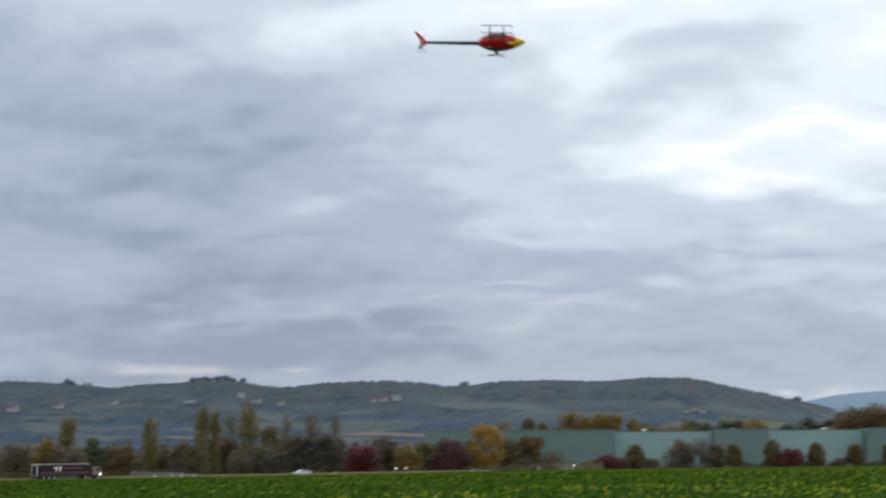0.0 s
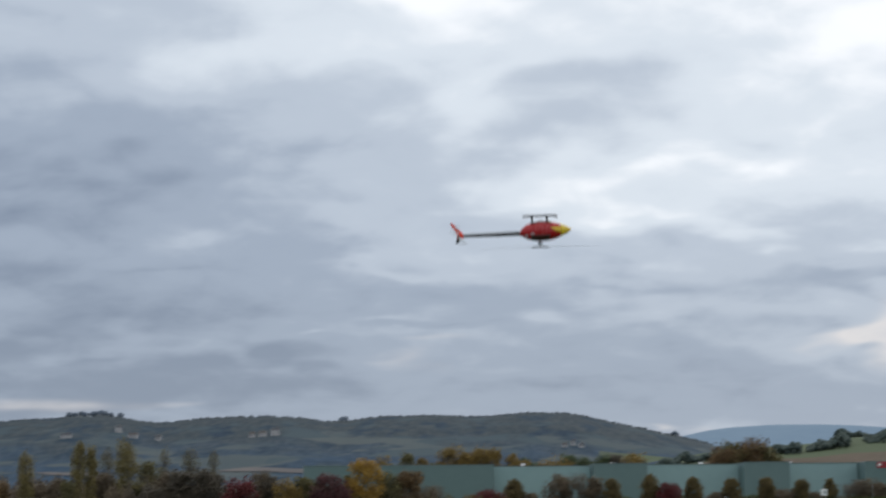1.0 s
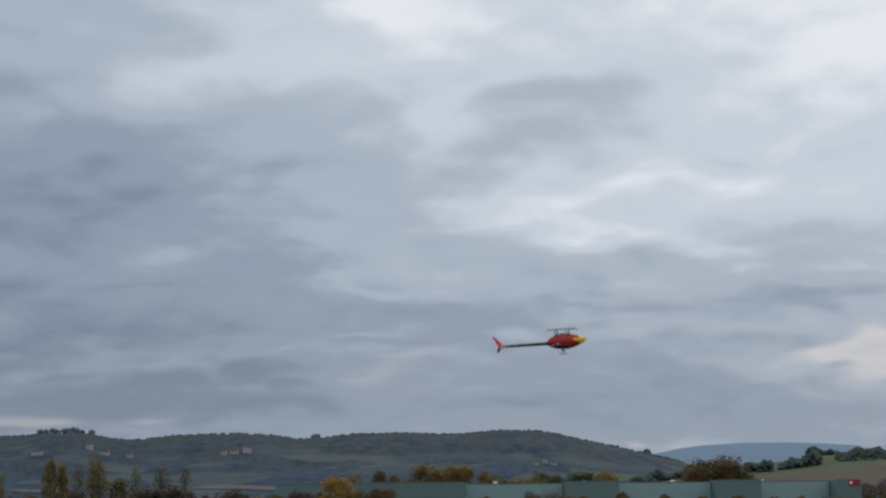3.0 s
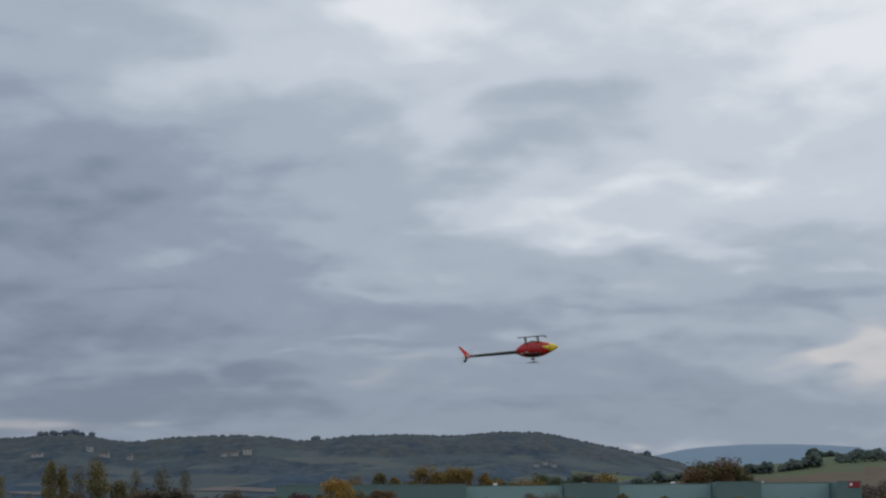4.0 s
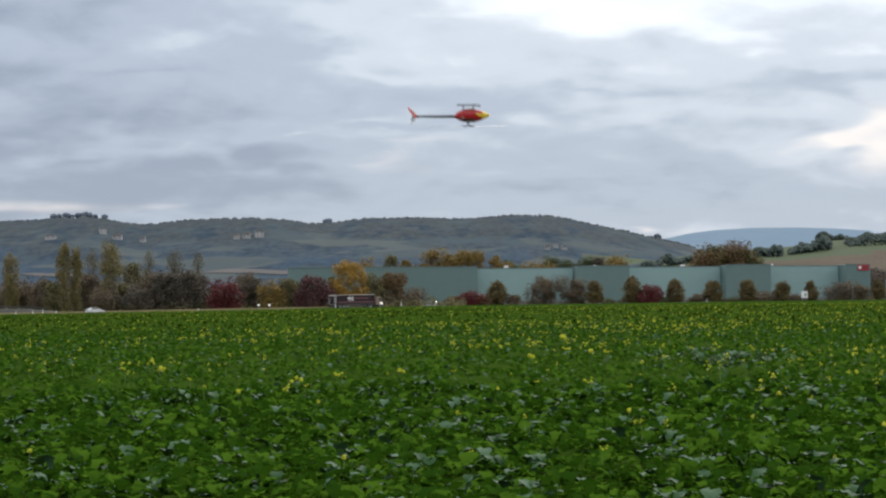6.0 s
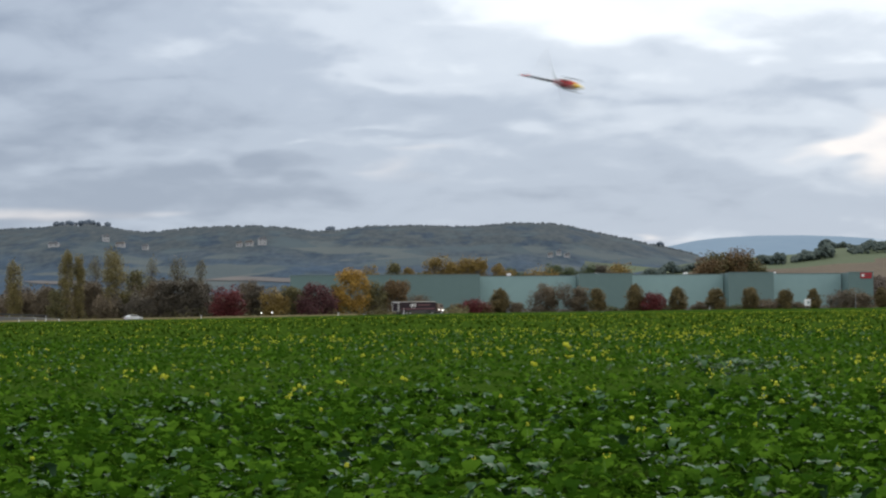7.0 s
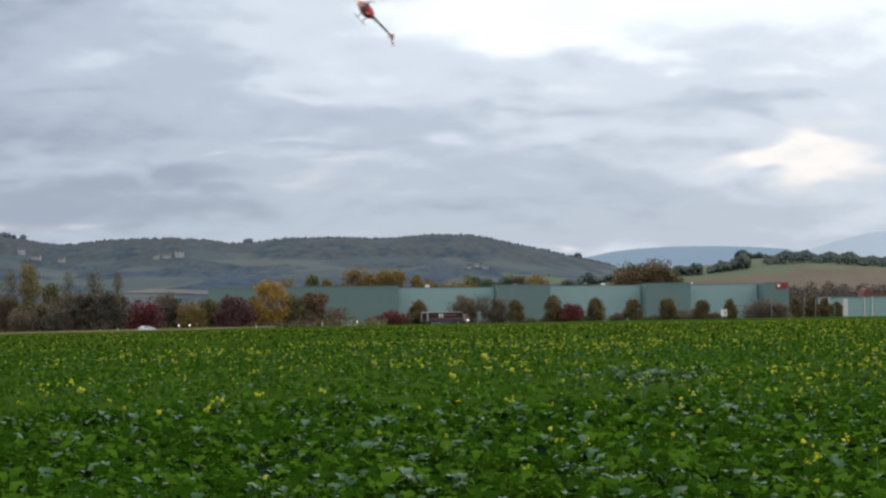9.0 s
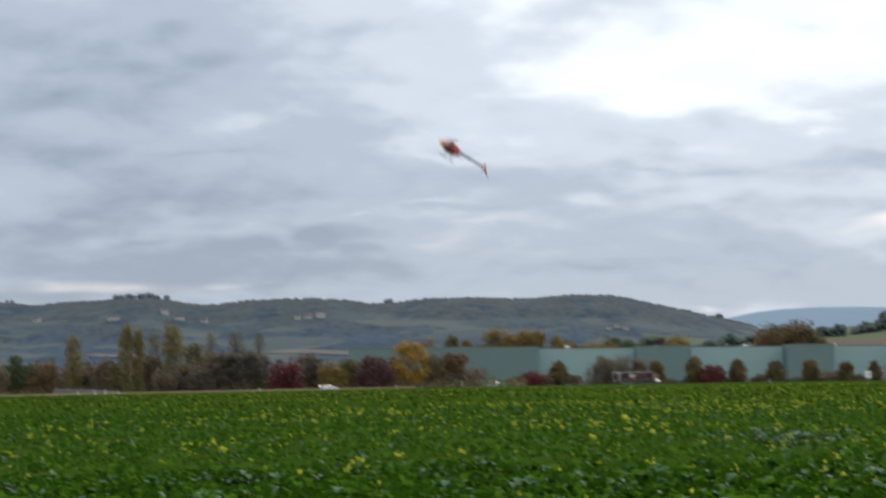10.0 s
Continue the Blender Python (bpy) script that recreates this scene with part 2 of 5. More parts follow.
BROWN_FIELD = material("rust_brown_field", (0.095, 0.078, 0.060), (0.135, 0.11, 0.082), 0.02, 0.95, bump=0.6, fine=12, spec=0.05, depth=3.0)
RAMP = material("pale_asphalt", (0.11, 0.11, 0.108), (0.17, 0.17, 0.165), 0.2, 0.9, bump=0.2, spec=0.2)
VERGE = material("dry_grass_verge", (0.12, 0.11, 0.05), (0.24, 0.20, 0.11), 0.15, 0.95, bump=0.4, spec=0.1)
PAINT_LINE = material("road_paint", (0.62, 0.62, 0.60), (0.75, 0.75, 0.73), 0.5, 0.6)
BARK = material("bark", (0.05, 0.04, 0.03), (0.12, 0.10, 0.08), 1.5, 0.95, bump=0.5)
LEAF = material("crop_leaf", (0.019, 0.052, 0.005), (0.061, 0.128, 0.011), 3.0, 0.8, island=0.8, spec=0.0)
# blue-green leaves, with the sky's bluish sheen on them put into the colour
LEAF_BLUE = material("crop_leaf_waxy_sheen", (0.024, 0.066, 0.022), (0.06, 0.118, 0.062), 3.0, 0.55, island=0.8, spec=0.09)
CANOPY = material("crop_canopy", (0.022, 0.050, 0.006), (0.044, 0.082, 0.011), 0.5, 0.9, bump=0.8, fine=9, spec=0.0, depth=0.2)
STEM = material("flower_stem", (0.06, 0.12, 0.03), (0.11, 0.19, 0.05), 5, 0.6)
PETAL = material("yellow_petal", (0.50, 0.515, 0.035), (0.69, 0.70, 0.085), 8, 0.8, island=0.6, spec=0.05)
CROWNS = {
    "poplar": material("poplar_leaves", (0.1173, 0.1003, 0.0425), (0.2424, 0.1994, 0.0782), 0.3, 0.8, island=0.45, spec=0.2),
    "poplar_thin": material("thin_poplar_leaves", (0.0950, 0.0877, 0.0548), (0.1681, 0.1446, 0.0807), 0.3, 0.8, island=0.45, spec=0.2),
    "ochre": material("ochre_leaves", (0.1316, 0.0890, 0.0271), (0.2563, 0.1780, 0.0498), 0.3, 0.8, island=0.45, spec=0.2),
    "gold": material("golden_leaves", (0.1980, 0.1170, 0.0225), (0.3809, 0.2318, 0.0455), 0.3, 0.8, island=0.45, spec=0.2),
    "green": material("green_leaves", (0.0443, 0.0640, 0.0342), (0.1063, 0.1298, 0.0592), 0.3, 0.8, island=0.45, spec=0.2),
    "olive": material("olive_leaves", (0.0635, 0.0635, 0.0313), (0.1649, 0.1437, 0.0589), 0.3, 0.8, island=0.45, spec=0.2),
    "oval": material("oval_tree_leaves", (0.066, 0.056, 0.027), (0.172, 0.128, 0.052), 0.3, 0.8, island=0.45, spec=0.2),
    "brown": material("brown_leaves", (0.081, 0.064, 0.044), (0.178, 0.139, 0.091), 0.3, 0.8, island=0.22, spec=0.2),
    "bare": material("bare_twigs", (0.082, 0.070, 0.054), (0.158, 0.130, 0.096), 0.3, 0.8, island=0.22, spec=0.2),
    "dark": material("dark_leaves", (0.054, 0.048, 0.039), (0.121, 0.103, 0.076), 0.3, 0.8, island=0.22, spec=0.2),
    "rust": material("rust_leaves", (0.0804, 0.0548, 0.0292), (0.1749, 0.1110, 0.0504), 0.3, 0.8, island=0.45, spec=0.2),
    "red": material("red_leaves", (0.0694, 0.0163, 0.0180), (0.1503, 0.0338, 0.0338), 0.3, 0.8, island=0.45, spec=0.2),
    "crimson": material("dark_red_leaves", (0.0563, 0.0277, 0.0308), (0.1199, 0.0473, 0.0487), 0.3, 0.8, island=0.45, spec=0.2),
}
# trees on the ridge: both colours are lifted and blued to hold the haze
HAZED_WOODS = material("hazed_far_woods", (0.090, 0.108, 0.122), (0.125, 0.140, 0.148), 0.004, 0.95, island=0.3, spec=0.05)
HAZED_WOODS_BLUE = material("hazed_blue_woods", (0.080, 0.105, 0.140), (0.105, 0.128, 0.155), 0.006, 0.95, island=0.35, spec=0.05)
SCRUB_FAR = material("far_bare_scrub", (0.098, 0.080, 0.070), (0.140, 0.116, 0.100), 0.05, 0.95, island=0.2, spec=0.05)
# hedge green, lightened in its colour for the haze before it
HAZED_HEDGE = material("hazed_far_hedge", (0.056, 0.076, 0.073), (0.090, 0.110, 0.094), 0.05, 0.95, island=0.4, spec=0.05)
CLAD_DARK = material("dark_green_cladding", (0.10, 0.165, 0.165), (0.118, 0.187, 0.185), 0.05, 0.5, bump=0.05)
CLAD_LIGHT = material("pale_green_cladding", (0.21, 0.325, 0.33), (0.235, 0.355, 0.36), 0.05, 0.5, bump=0.05)
CLAD_TRIM = material("cladding_trim", (0.10, 0.15, 0.15), (0.13, 0.18, 0.18), 0.2, 0.5)
ROOF_FELT = material("grey_roof", (0.14, 0.15, 0.16), (0.2, 0.21, 0.22), 0.1, 0.8)
RED_SIGN = material("red_sign", (0.27, 0.008, 0.016), (0.34, 0.014, 0.024), 1, 0.5)
WHITE = material("white_paint", (0.66, 0.67, 0.67), (0.8, 0.8, 0.8), 1.5, 0.45)
PALE_WALL = material("pale_render", (0.5, 0.49, 0.47), (0.62, 0.6, 0.57), 0.4, 0.85)
HOUSE_WALL = material("weathered_render", (0.33, 0.33, 0.335), (0.43, 0.43, 0.43), 0.4, 0.85)
CAR_PAINT = material("white_car_paint", (0.52, 0.54, 0.55), (0.6, 0.62, 0.63), 2, 0.35)
GREY_PANEL = material("grey_panel", (0.26, 0.30, 0.31), (0.33, 0.37, 0.38), 0.2, 0.6)
RED_ROOF = material("dull_red_roof", (0.12, 0.036, 0.03), (0.17, 0.052, 0.042), 0.4, 0.8)
TILE = material("clay_roof", (0.15, 0.13, 0.12), (0.22, 0.18, 0.16), 0.4, 0.85)
SLATE = material("slate_roof", (0.12, 0.12, 0.13), (0.19, 0.19, 0.20), 0.4, 0.7)
GLASS = material("dark_window", (0.02, 0.025, 0.03), (0.04, 0.045, 0.05), 1, 0.1)
RUBBER = material("rubber", (0.015, 0.015, 0.015), (0.03, 0.03, 0.03), 4, 0.85)
STEEL = material("grey_steel", (0.28, 0.29, 0.30), (0.42, 0.43, 0.44), 3, 0.4, metal=0.8)
CURTAIN = material("dark_tarpaulin", (0.022, 0.016, 0.02), (0.04, 0.028, 0.034), 0.6, 0.75, bump=0.1, spec=0.12)
MAROON = material("maroon_print", (0.09, 0.035, 0.042), (0.13, 0.052, 0.06), 0.6, 0.6)
CAB = material("beige_cab_paint", (0.17, 0.125, 0.10), (0.24, 0.175, 0.135), 0.8, 0.4)
CHASSIS = material("dark_chassis", (0.02, 0.02, 0.022), (0.05, 0.05, 0.05), 2, 0.6)
HELI_RED = material("glossy_red_paint", (0.36, 0.009, 0.014), (0.46, 0.016, 0.018), 6, 0.28)
HELI_YELLOW = material("yellow_paint", (0.72, 0.50, 0.02), (0.82, 0.60, 0.04), 6, 0.3)
HELI_WHITE = material("silver_white_paint", (0.5, 0.5, 0.52), (0.65, 0.65, 0.67), 6, 0.3)
CARBON = material("black_carbon", (0.012, 0.012, 0.014), (0.03, 0.03, 0.034), 30, 0.35)
HELI_DARK = material("dark_maroon_panel", (0.045, 0.014, 0.014), (0.085, 0.028, 0.028), 12, 0.3)
HELI_FIN = material("neon_red_fin", (0.85, 0.055, 0.03), (0.95, 0.10, 0.05), 6, 0.4)
BLADE = material("pale_grey_blade", (0.66, 0.67, 0.69), (0.76, 0.77, 0.79), 12, 0.4)


def let_light_through(m, much, tint):
    """Thin leaves glow a little with the light behind them."""
    n, l = m.node_tree.nodes, m.node_tree.links
    back = n.new("ShaderNodeBsdfTranslucent")
    back.inputs[0].default_value = (*tint, 1)
    mix = n.new("ShaderNodeMixShader")
    mix.inputs[0].default_value = much
    l.new(n["Principled BSDF"].outputs[0], mix.inputs[1])
    l.new(back.outputs[0], mix.inputs[2])
    l.new(mix.outputs[0], n["Material Output"].inputs[0])


LAMP = material("lit_headlamp", (0.8, 0.8, 0.78), (0.9, 0.9, 0.88), 2, 0.2)
LAMP.node_tree.nodes["Principled BSDF"].inputs["Emission Color"].default_value = (1.0, 0.97, 0.9, 1)
LAMP.node_tree.nodes["Principled BSDF"].inputs["Emission Strength"].default_value = 1.6
let_light_through(LEAF, 0.18, (0.055, 0.15, 0.010))
let_light_through(PETAL, 0.3, (0.58, 0.58, 0.05))


# ---- mesh helpers ----
def part(name, bm, mat, parent=None, label="", smooth=False):
    """Links a bmesh as one mesh object, under parent if one is given."""
    me = bpy.data.meshes.new(name)
    bm.to_mesh(me)
    bm.free()
    return part_of(name, me, mat, parent, label, smooth)


def part_of(name, me, mat, parent=None, label="", smooth=False):
    for m in mat if isinstance(mat, (list, tuple)) else [mat]:
        if not me.materials or m.name not in me.materials:
            me.materials.append(m)
    if smooth:
        me.polygons.foreach_set("use_smooth", [True] * len(me.polygons))
    ob = new(name, me)
    ob.parent = parent
    if label:
        tagged(ob, label)
    return ob


def empty(name, m, label, category, group="", kind=""):
    ob = new(name)
    ob.empty_display_size = 0.2
    ob.matrix_world = m
    return tagged(ob, label, category, group, kind)


def box(bm, x0, x1, y0, y1, z0, z1, bevel=0.0):
    made = bmesh.ops.create_cube(bm, size=1, matrix=Matrix.LocRotScale(((x0 + x1) / 2, (y0 + y1) / 2, (z0 + z1) / 2), None, (x1 - x0, y1 - y0, z1 - z0)))
    if bevel:
        bmesh.ops.bevel(bm, geom=list({e for v in made["verts"] for e in v.link_edges}), offset=bevel, segments=2, affect="EDGES", profile=0.6)
    return bm


def boxed(*a, bevel=0.0):
    return box(bmesh.new(), *a, bevel=bevel)


def tube(bm, a, b, r0, r1=None, sides=10):
    a, b = Vector(a), Vector(b)
    m = Matrix.Translation((a + b) / 2) @ (b - a).to_track_quat("Z", "Y").to_matrix().to_4x4()
    bmesh.ops.create_cone(bm, cap_ends=True, segments=sides, radius1=r0, radius2=r0 if r1 is None else r1, depth=(b - a).length, matrix=m)
    return bm


def loft(bm, rings):
    """Skins closed rings of equal count, and caps both ends."""
    rows = [[bm.verts.new(p) for p in ring] for ring in rings]
    for a, b in zip(rows, rows[1:]):
        for i in range(len(a)):
            bm.faces.new((a[i], a[(i + 1) % len(a)], b[(i + 1) % len(a)], b[i]))
    bm.faces.new(rows[0][::-1])
    bm.faces.new(rows[-1])
    bmesh.ops.recalc_face_normals(bm, faces=bm.faces)
    return bm


def prism(bm, outline, y0, y1):
    """An outline in x and z, drawn out along y."""
    return loft(bm, [[(x, y, z) for x, z in outline] for y in (y0, y1)])


def raw_mesh(name, verts, faces):
    """A mesh from numpy arrays; faces is (n, 3) or (n, 4)."""
    me = bpy.data.meshes.new(name)
    k = faces.shape[1]
    me.vertices.add(len(verts))
    me.vertices.foreach_set("co", np.ascontiguousarray(verts, dtype=np.float32).ravel())
    me.loops.add(faces.size)
    me.loops.foreach_set("vertex_index", np.ascontiguousarray(faces, dtype=np.int32).ravel())
    me.polygons.add(len(faces))
    me.polygons.foreach_set("loop_start", np.arange(0, faces.size, k, dtype=np.int32))
    me.update(calc_edges=True)
    return me


def scatter(verts, faces, at, turn, tilt, size):
    """Copies of one small shape: tilt about x, turn about z, size (n or n x 3), moved to at."""
    n = len(at)
    v = verts[None] * (size[:, None, None] if size.ndim == 1 else size[:, None, :])
    c, s = np.cos(tilt)[:, None], np.sin(tilt)[:, None]
    y, z = v[..., 1] * c - v[..., 2] * s, v[..., 1] * s + v[..., 2] * c
    c, s = np.cos(turn)[:, None], np.sin(turn)[:, None]
    x, y = v[..., 0] * c - y * s, v[..., 0] * s + y * c
    out = np.stack([x, y, z], -1) + at[:, None, :]
    f = faces[None] + (np.arange(n) * len(verts))[:, None, None]
    return out.reshape(-1, 3), f.reshape(-1, faces.shape[1])


def ico(level=1):
    bm = bmesh.new()
    bmesh.ops.create_icosphere(bm, subdivisions=level, radius=1)
    v = np.array([p.co[:] for p in bm.verts])
    f = np.array([[p.index for p in q.verts] for q in bm.faces])
    bm.free()
    return v, f


# ---- the lie of the land ----
# bearing in thousandths, height in metres
RIDGE = [(-402, 99), (-335, 108), (-294, 111.5), (-279, 112.5), (-248, 108.5), (-228, 102.5), (-213, 106.5), (-196, 108.5), (-185, 110.5), (-171, 111.5), (-158, 106.5),
         (-145, 101.5), (-126, 106.5), (-110, 108.5), (-91, 109.5), (-77, 106.5), (-66, 102.5), (-57, 100.5), (-47, 104.5), (-39, 106.5), (-12, 106.5), (2, 104.5), (12, 104.5),
         (21, 106), (31, 108), (50, 107), (60, 102.5), (69, 96.5), (86, 87.5), (101, 78.5), (113, 71.5), (129, 60.5), (148, 40.5), (172, 18.5)]
FAR_RIDGE = [(59, 59), (99, 127), (109, 135), (118, 144), (129, 150), (148, 155), (172, 155), (189, 152), (202, 148), (213, 144), (227, 164), (243, 181), (265, 190), (303, 187)]
GREEN_RIDGE = [(26, 12), (48, 21), (86, 27), (121, 35), (140, 37), (151, 39), (167, 40), (186, 44), (200, 45), (213, 46), (232, 44), (250, 42), (289, 40)]
ROAD_AT, ROAD_WAY = Vector((-118, 470)), Vector((0.741, 0.671))


def lie(x):
    return np.clip(np.where(x < 0, 0.0113 * x, 0.006 * x), -2.3, 1.0)


def crest(table, b):
    xs, hs = zip(*table)
    return np.interp(b * 1000, xs, hs)


def ease(a, b, x):
    t = np.clip((x - a) / (b - a), 0, 1)
    return t * t * (3 - 2 * t)


def ground_height(x, y):
    x, y = np.asarray(x, float), np.asarray(y, float)
    b = x / np.maximum(y, 1.0)
    wide = np.where((y > 0) & (np.abs(b) < 0.6), 1.0, 0.0)
    lumps = 6 * np.sin(x / 97 + y / 160) * np.sin(y / 121 - x / 210) + 3 * np.sin(x / 41 + 1.3) * np.sin(y / 53)
    up = ease(1250, 2600, y)
    main = (crest(RIDGE, b) - 4.0) * (0.35 * up + 0.65 * up ** 2.2) * (1 - 0.7 * ease(2600, 3600, y)) + lumps * up * (1 - up) * 2.2
    green = (crest(GREEN_RIDGE, b) - 2.5) * ease(1000, 1500, y) * ease(0.015, 0.06, b) * (1 - 0.8 * ease(1500, 2100, y))
    far = crest(FAR_RIDGE, b) * ease(3500, 4600, y) * ease(0.04, 0.07, b)
    return lie(x) + wide * np.maximum(np.maximum(main, green), far)


def road_side(x, y):
    """Metres beyond the road's middle."""
    return (y - ROAD_AT.y) * ROAD_WAY.x - (x - ROAD_AT.x) * ROAD_WAY.y


def make_ground():
    slopes = np.concatenate([np.linspace(-0.45, 0.45, 300)])
    ys = np.concatenate([np.linspace(4, 400, 40), np.linspace(415, 1000, 40), np.linspace(1015, 2650, 70), np.linspace(2700, 4750, 40)])
    X, Y = slopes[None, :] * (ys[:, None] + 30), np.repeat(ys[:, None], len(slopes), 1)
    # wings out to the sides, and the land behind the camera
    X = np.concatenate([np.full((len(ys), 1), -4500.0), X, np.full((len(ys), 1), 4500.0)], 1)
    Y = np.concatenate([ys[:, None], Y, ys[:, None]], 1)
    X = np.concatenate([X[:1], X], 0)
    Y = np.concatenate([np.full((1, X.shape[1]), -4500.0), Y], 0)
    X[0, 1:-1] = np.linspace(-4000, 4000, X.shape[1] - 2)
    Z = ground_height(X, Y)
    r, c = X.shape
    idx = np.arange(r * c).reshape(r, c)
    f = np.stack([idx[:-1, :-1], idx[:-1, 1:], idx[1:, 1:], idx[1:, :-1]], -1).reshape(-1, 4)
    me = raw_mesh("ground", np.stack([X, Y, Z], -1).reshape(-1, 3), f)
    ob = part_of("ground", me, [SOIL, MEADOW, HAZED_HILL, GREEN_HILL, HAZED_FAR_HILL, BROWN_FIELD, HAZED_MOUNTAIN], smooth=True)
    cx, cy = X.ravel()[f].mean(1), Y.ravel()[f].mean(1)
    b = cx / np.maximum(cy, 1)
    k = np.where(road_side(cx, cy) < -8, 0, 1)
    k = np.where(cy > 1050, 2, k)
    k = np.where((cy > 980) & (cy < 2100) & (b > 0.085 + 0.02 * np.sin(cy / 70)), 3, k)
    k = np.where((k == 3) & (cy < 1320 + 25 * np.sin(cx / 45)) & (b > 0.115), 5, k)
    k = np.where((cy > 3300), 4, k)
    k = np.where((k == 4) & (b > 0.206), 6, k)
    me.polygons.foreach_set("material_index", k.astype(np.int32))
    tagged(ob, "farmland rising to wooded autumn hills", "ground", kind="structure")


make_ground()


def strip(name, mat, off0, off1, s0, s1, lift, label, category, step=6.0):
    """A band along the road, from off0 to off1 across it."""
    side = Vector((-ROAD_WAY.y, ROAD_WAY.x))
    n = int((s1 - s0) / step) + 1
    v = []
    for i in range(n + 1):
        p = ROAD_AT + ROAD_WAY * (s0 + (s1 - s0) * i / n)
        for o in (off0, off1):
            q = p + side * o
            z = float(lie(np.array(q.x)))
            v += [(q.x, q.y, z + lift), (q.x, q.y, z - 0.1)]
    f = []
    for i in range(n):
        a = 4 * i
        f += [(a, a + 2, a + 6, a + 4), (a, a + 4, a + 5, a + 1), (a + 2, a + 3, a + 7, a + 6)]
    ob = part_of(name, raw_mesh(name, np.array(v), np.array(f)), mat)
    return tagged(ob, label, category, kind="structure")


strip("road", ASPHALT, -3.6, 3.6, -420, 620, 0.10, "grey asphalt country road past the field", "road")
strip("verge", VERGE, -8.0, -3.7, -420, 620, 0.16, "dry grassy verge beside the road", "verge")
strip("verge", VERGE, 3.7, 12.0, 130, 620, 0.16, "dry grassy verge beside the road", "verge")
strip("verge", VERGE, 3.7, 12.0, -420, 129.9, 0.65, "dry grassy verge beside the road", "verge")
for o in (-3.3, 3.15):
    strip("trim", PAINT_LINE, o, o + 0.15, -420, 620, 0.105, "white painted edge line on the road", "road marking")


# ---- crop field ----
rng = np.random.default_rng(7)
FIELD_END = -9.0            # the crop stops this far before the road's middle


def sector(n, r0, r1, half=0.28):
    """Random places of the field in the fan before the camera, evenly spread."""
    r = np.sqrt(rng.uniform(r0 * r0, r1 * r1, n))
    b = rng.uniform(-half, half, n)
    x, y = r * np.sin(b), r * np.cos(b)
    keep = road_side(x, y) < FIELD_END
    return x[keep], y[keep]


def swell(x, y):
    """The uneven height of the crop."""
    return (0.38 + 0.07 * np.sin(x * 0.9 + 0.7 * np.sin(y * 0.5)) * np.sin(y * 0.62 + x * 0.23) + 0.05 * np.sin(x * 2.3 + y * 1.1) * np.sin(y * 1.9 - x * 0.6)
            + 0.05 * np.sin(x * 0.13 + 2) * np.sin(y * 0.07) + 0.13 * np.exp(-((x - 7.0) / 1.5) ** 2 - ((y - 55.0) / 3.5) ** 2))


def leaf_shape():
    """A broad leaf with a wavy edge, folded along its midrib and drooping at the tip."""
    v, f = [], []
    for i, (y, w, z) in enumerate([(0.0, 0.05, 0.0), (0.2, 0.21, 0.10), (0.4, 0.26, 0.14), (0.62, 0.40, 0.13), (0.84, 0.31, 0.05), (1.0, 0.07, -0.08)]):
        wave = 0.05 if i % 2 else -0.03
        v += [(-w, y, z + 0.09 + wave), (0, y, z), (w, y, z + 0.09 - wave)]
        if i:
            a = 3 * i
            f += [(a - 3, a - 2, a + 1, a), (a - 2, a - 1, a + 2, a + 1)]
    return np.array(v), np.array(f)


def small_leaf():
    v = np.array([(0, 0, 0), (0.36, 0.5, 0.12), (0, 1, 0.0), (-0.36, 0.5, 0.12), (0, 0.5, 0.03)], float)
    return v, np.array([(0, 1, 4), (1, 2, 4), (2, 3, 4), (3, 0, 4)])


def leaves(name, shape, x, y, per, size, mats, spread, up=0.0):
    """One mesh of many leaves: per leaves round each plant."""
    n = len(x)
    px, py = np.repeat(x, per), np.repeat(y, per)
    turn = rng.uniform(0, 2 * np.pi, n * per)
    out = rng.uniform(0, spread, n * per)
    layer = rng.uniform(0.0, 1.0, n * per)
    top = lie(px) + swell(px, py) + up
    at = np.stack([px - np.sin(turn) * out * 0.3, py + np.cos(turn) * out * 0.3, top - 0.20 * (1 - layer) + rng.normal(0, 0.03, n * per)], -1)
    tilt = rng.uniform(-0.25, 0.75, n * per) * (0.4 + layer)
    s = size * rng.uniform(0.55, 1.25, n * per)
    v, f = scatter(*shape, at, turn, tilt, s)
    ob = part_of(name, raw_mesh(name, v, f), mats, smooth=True)
    return ob


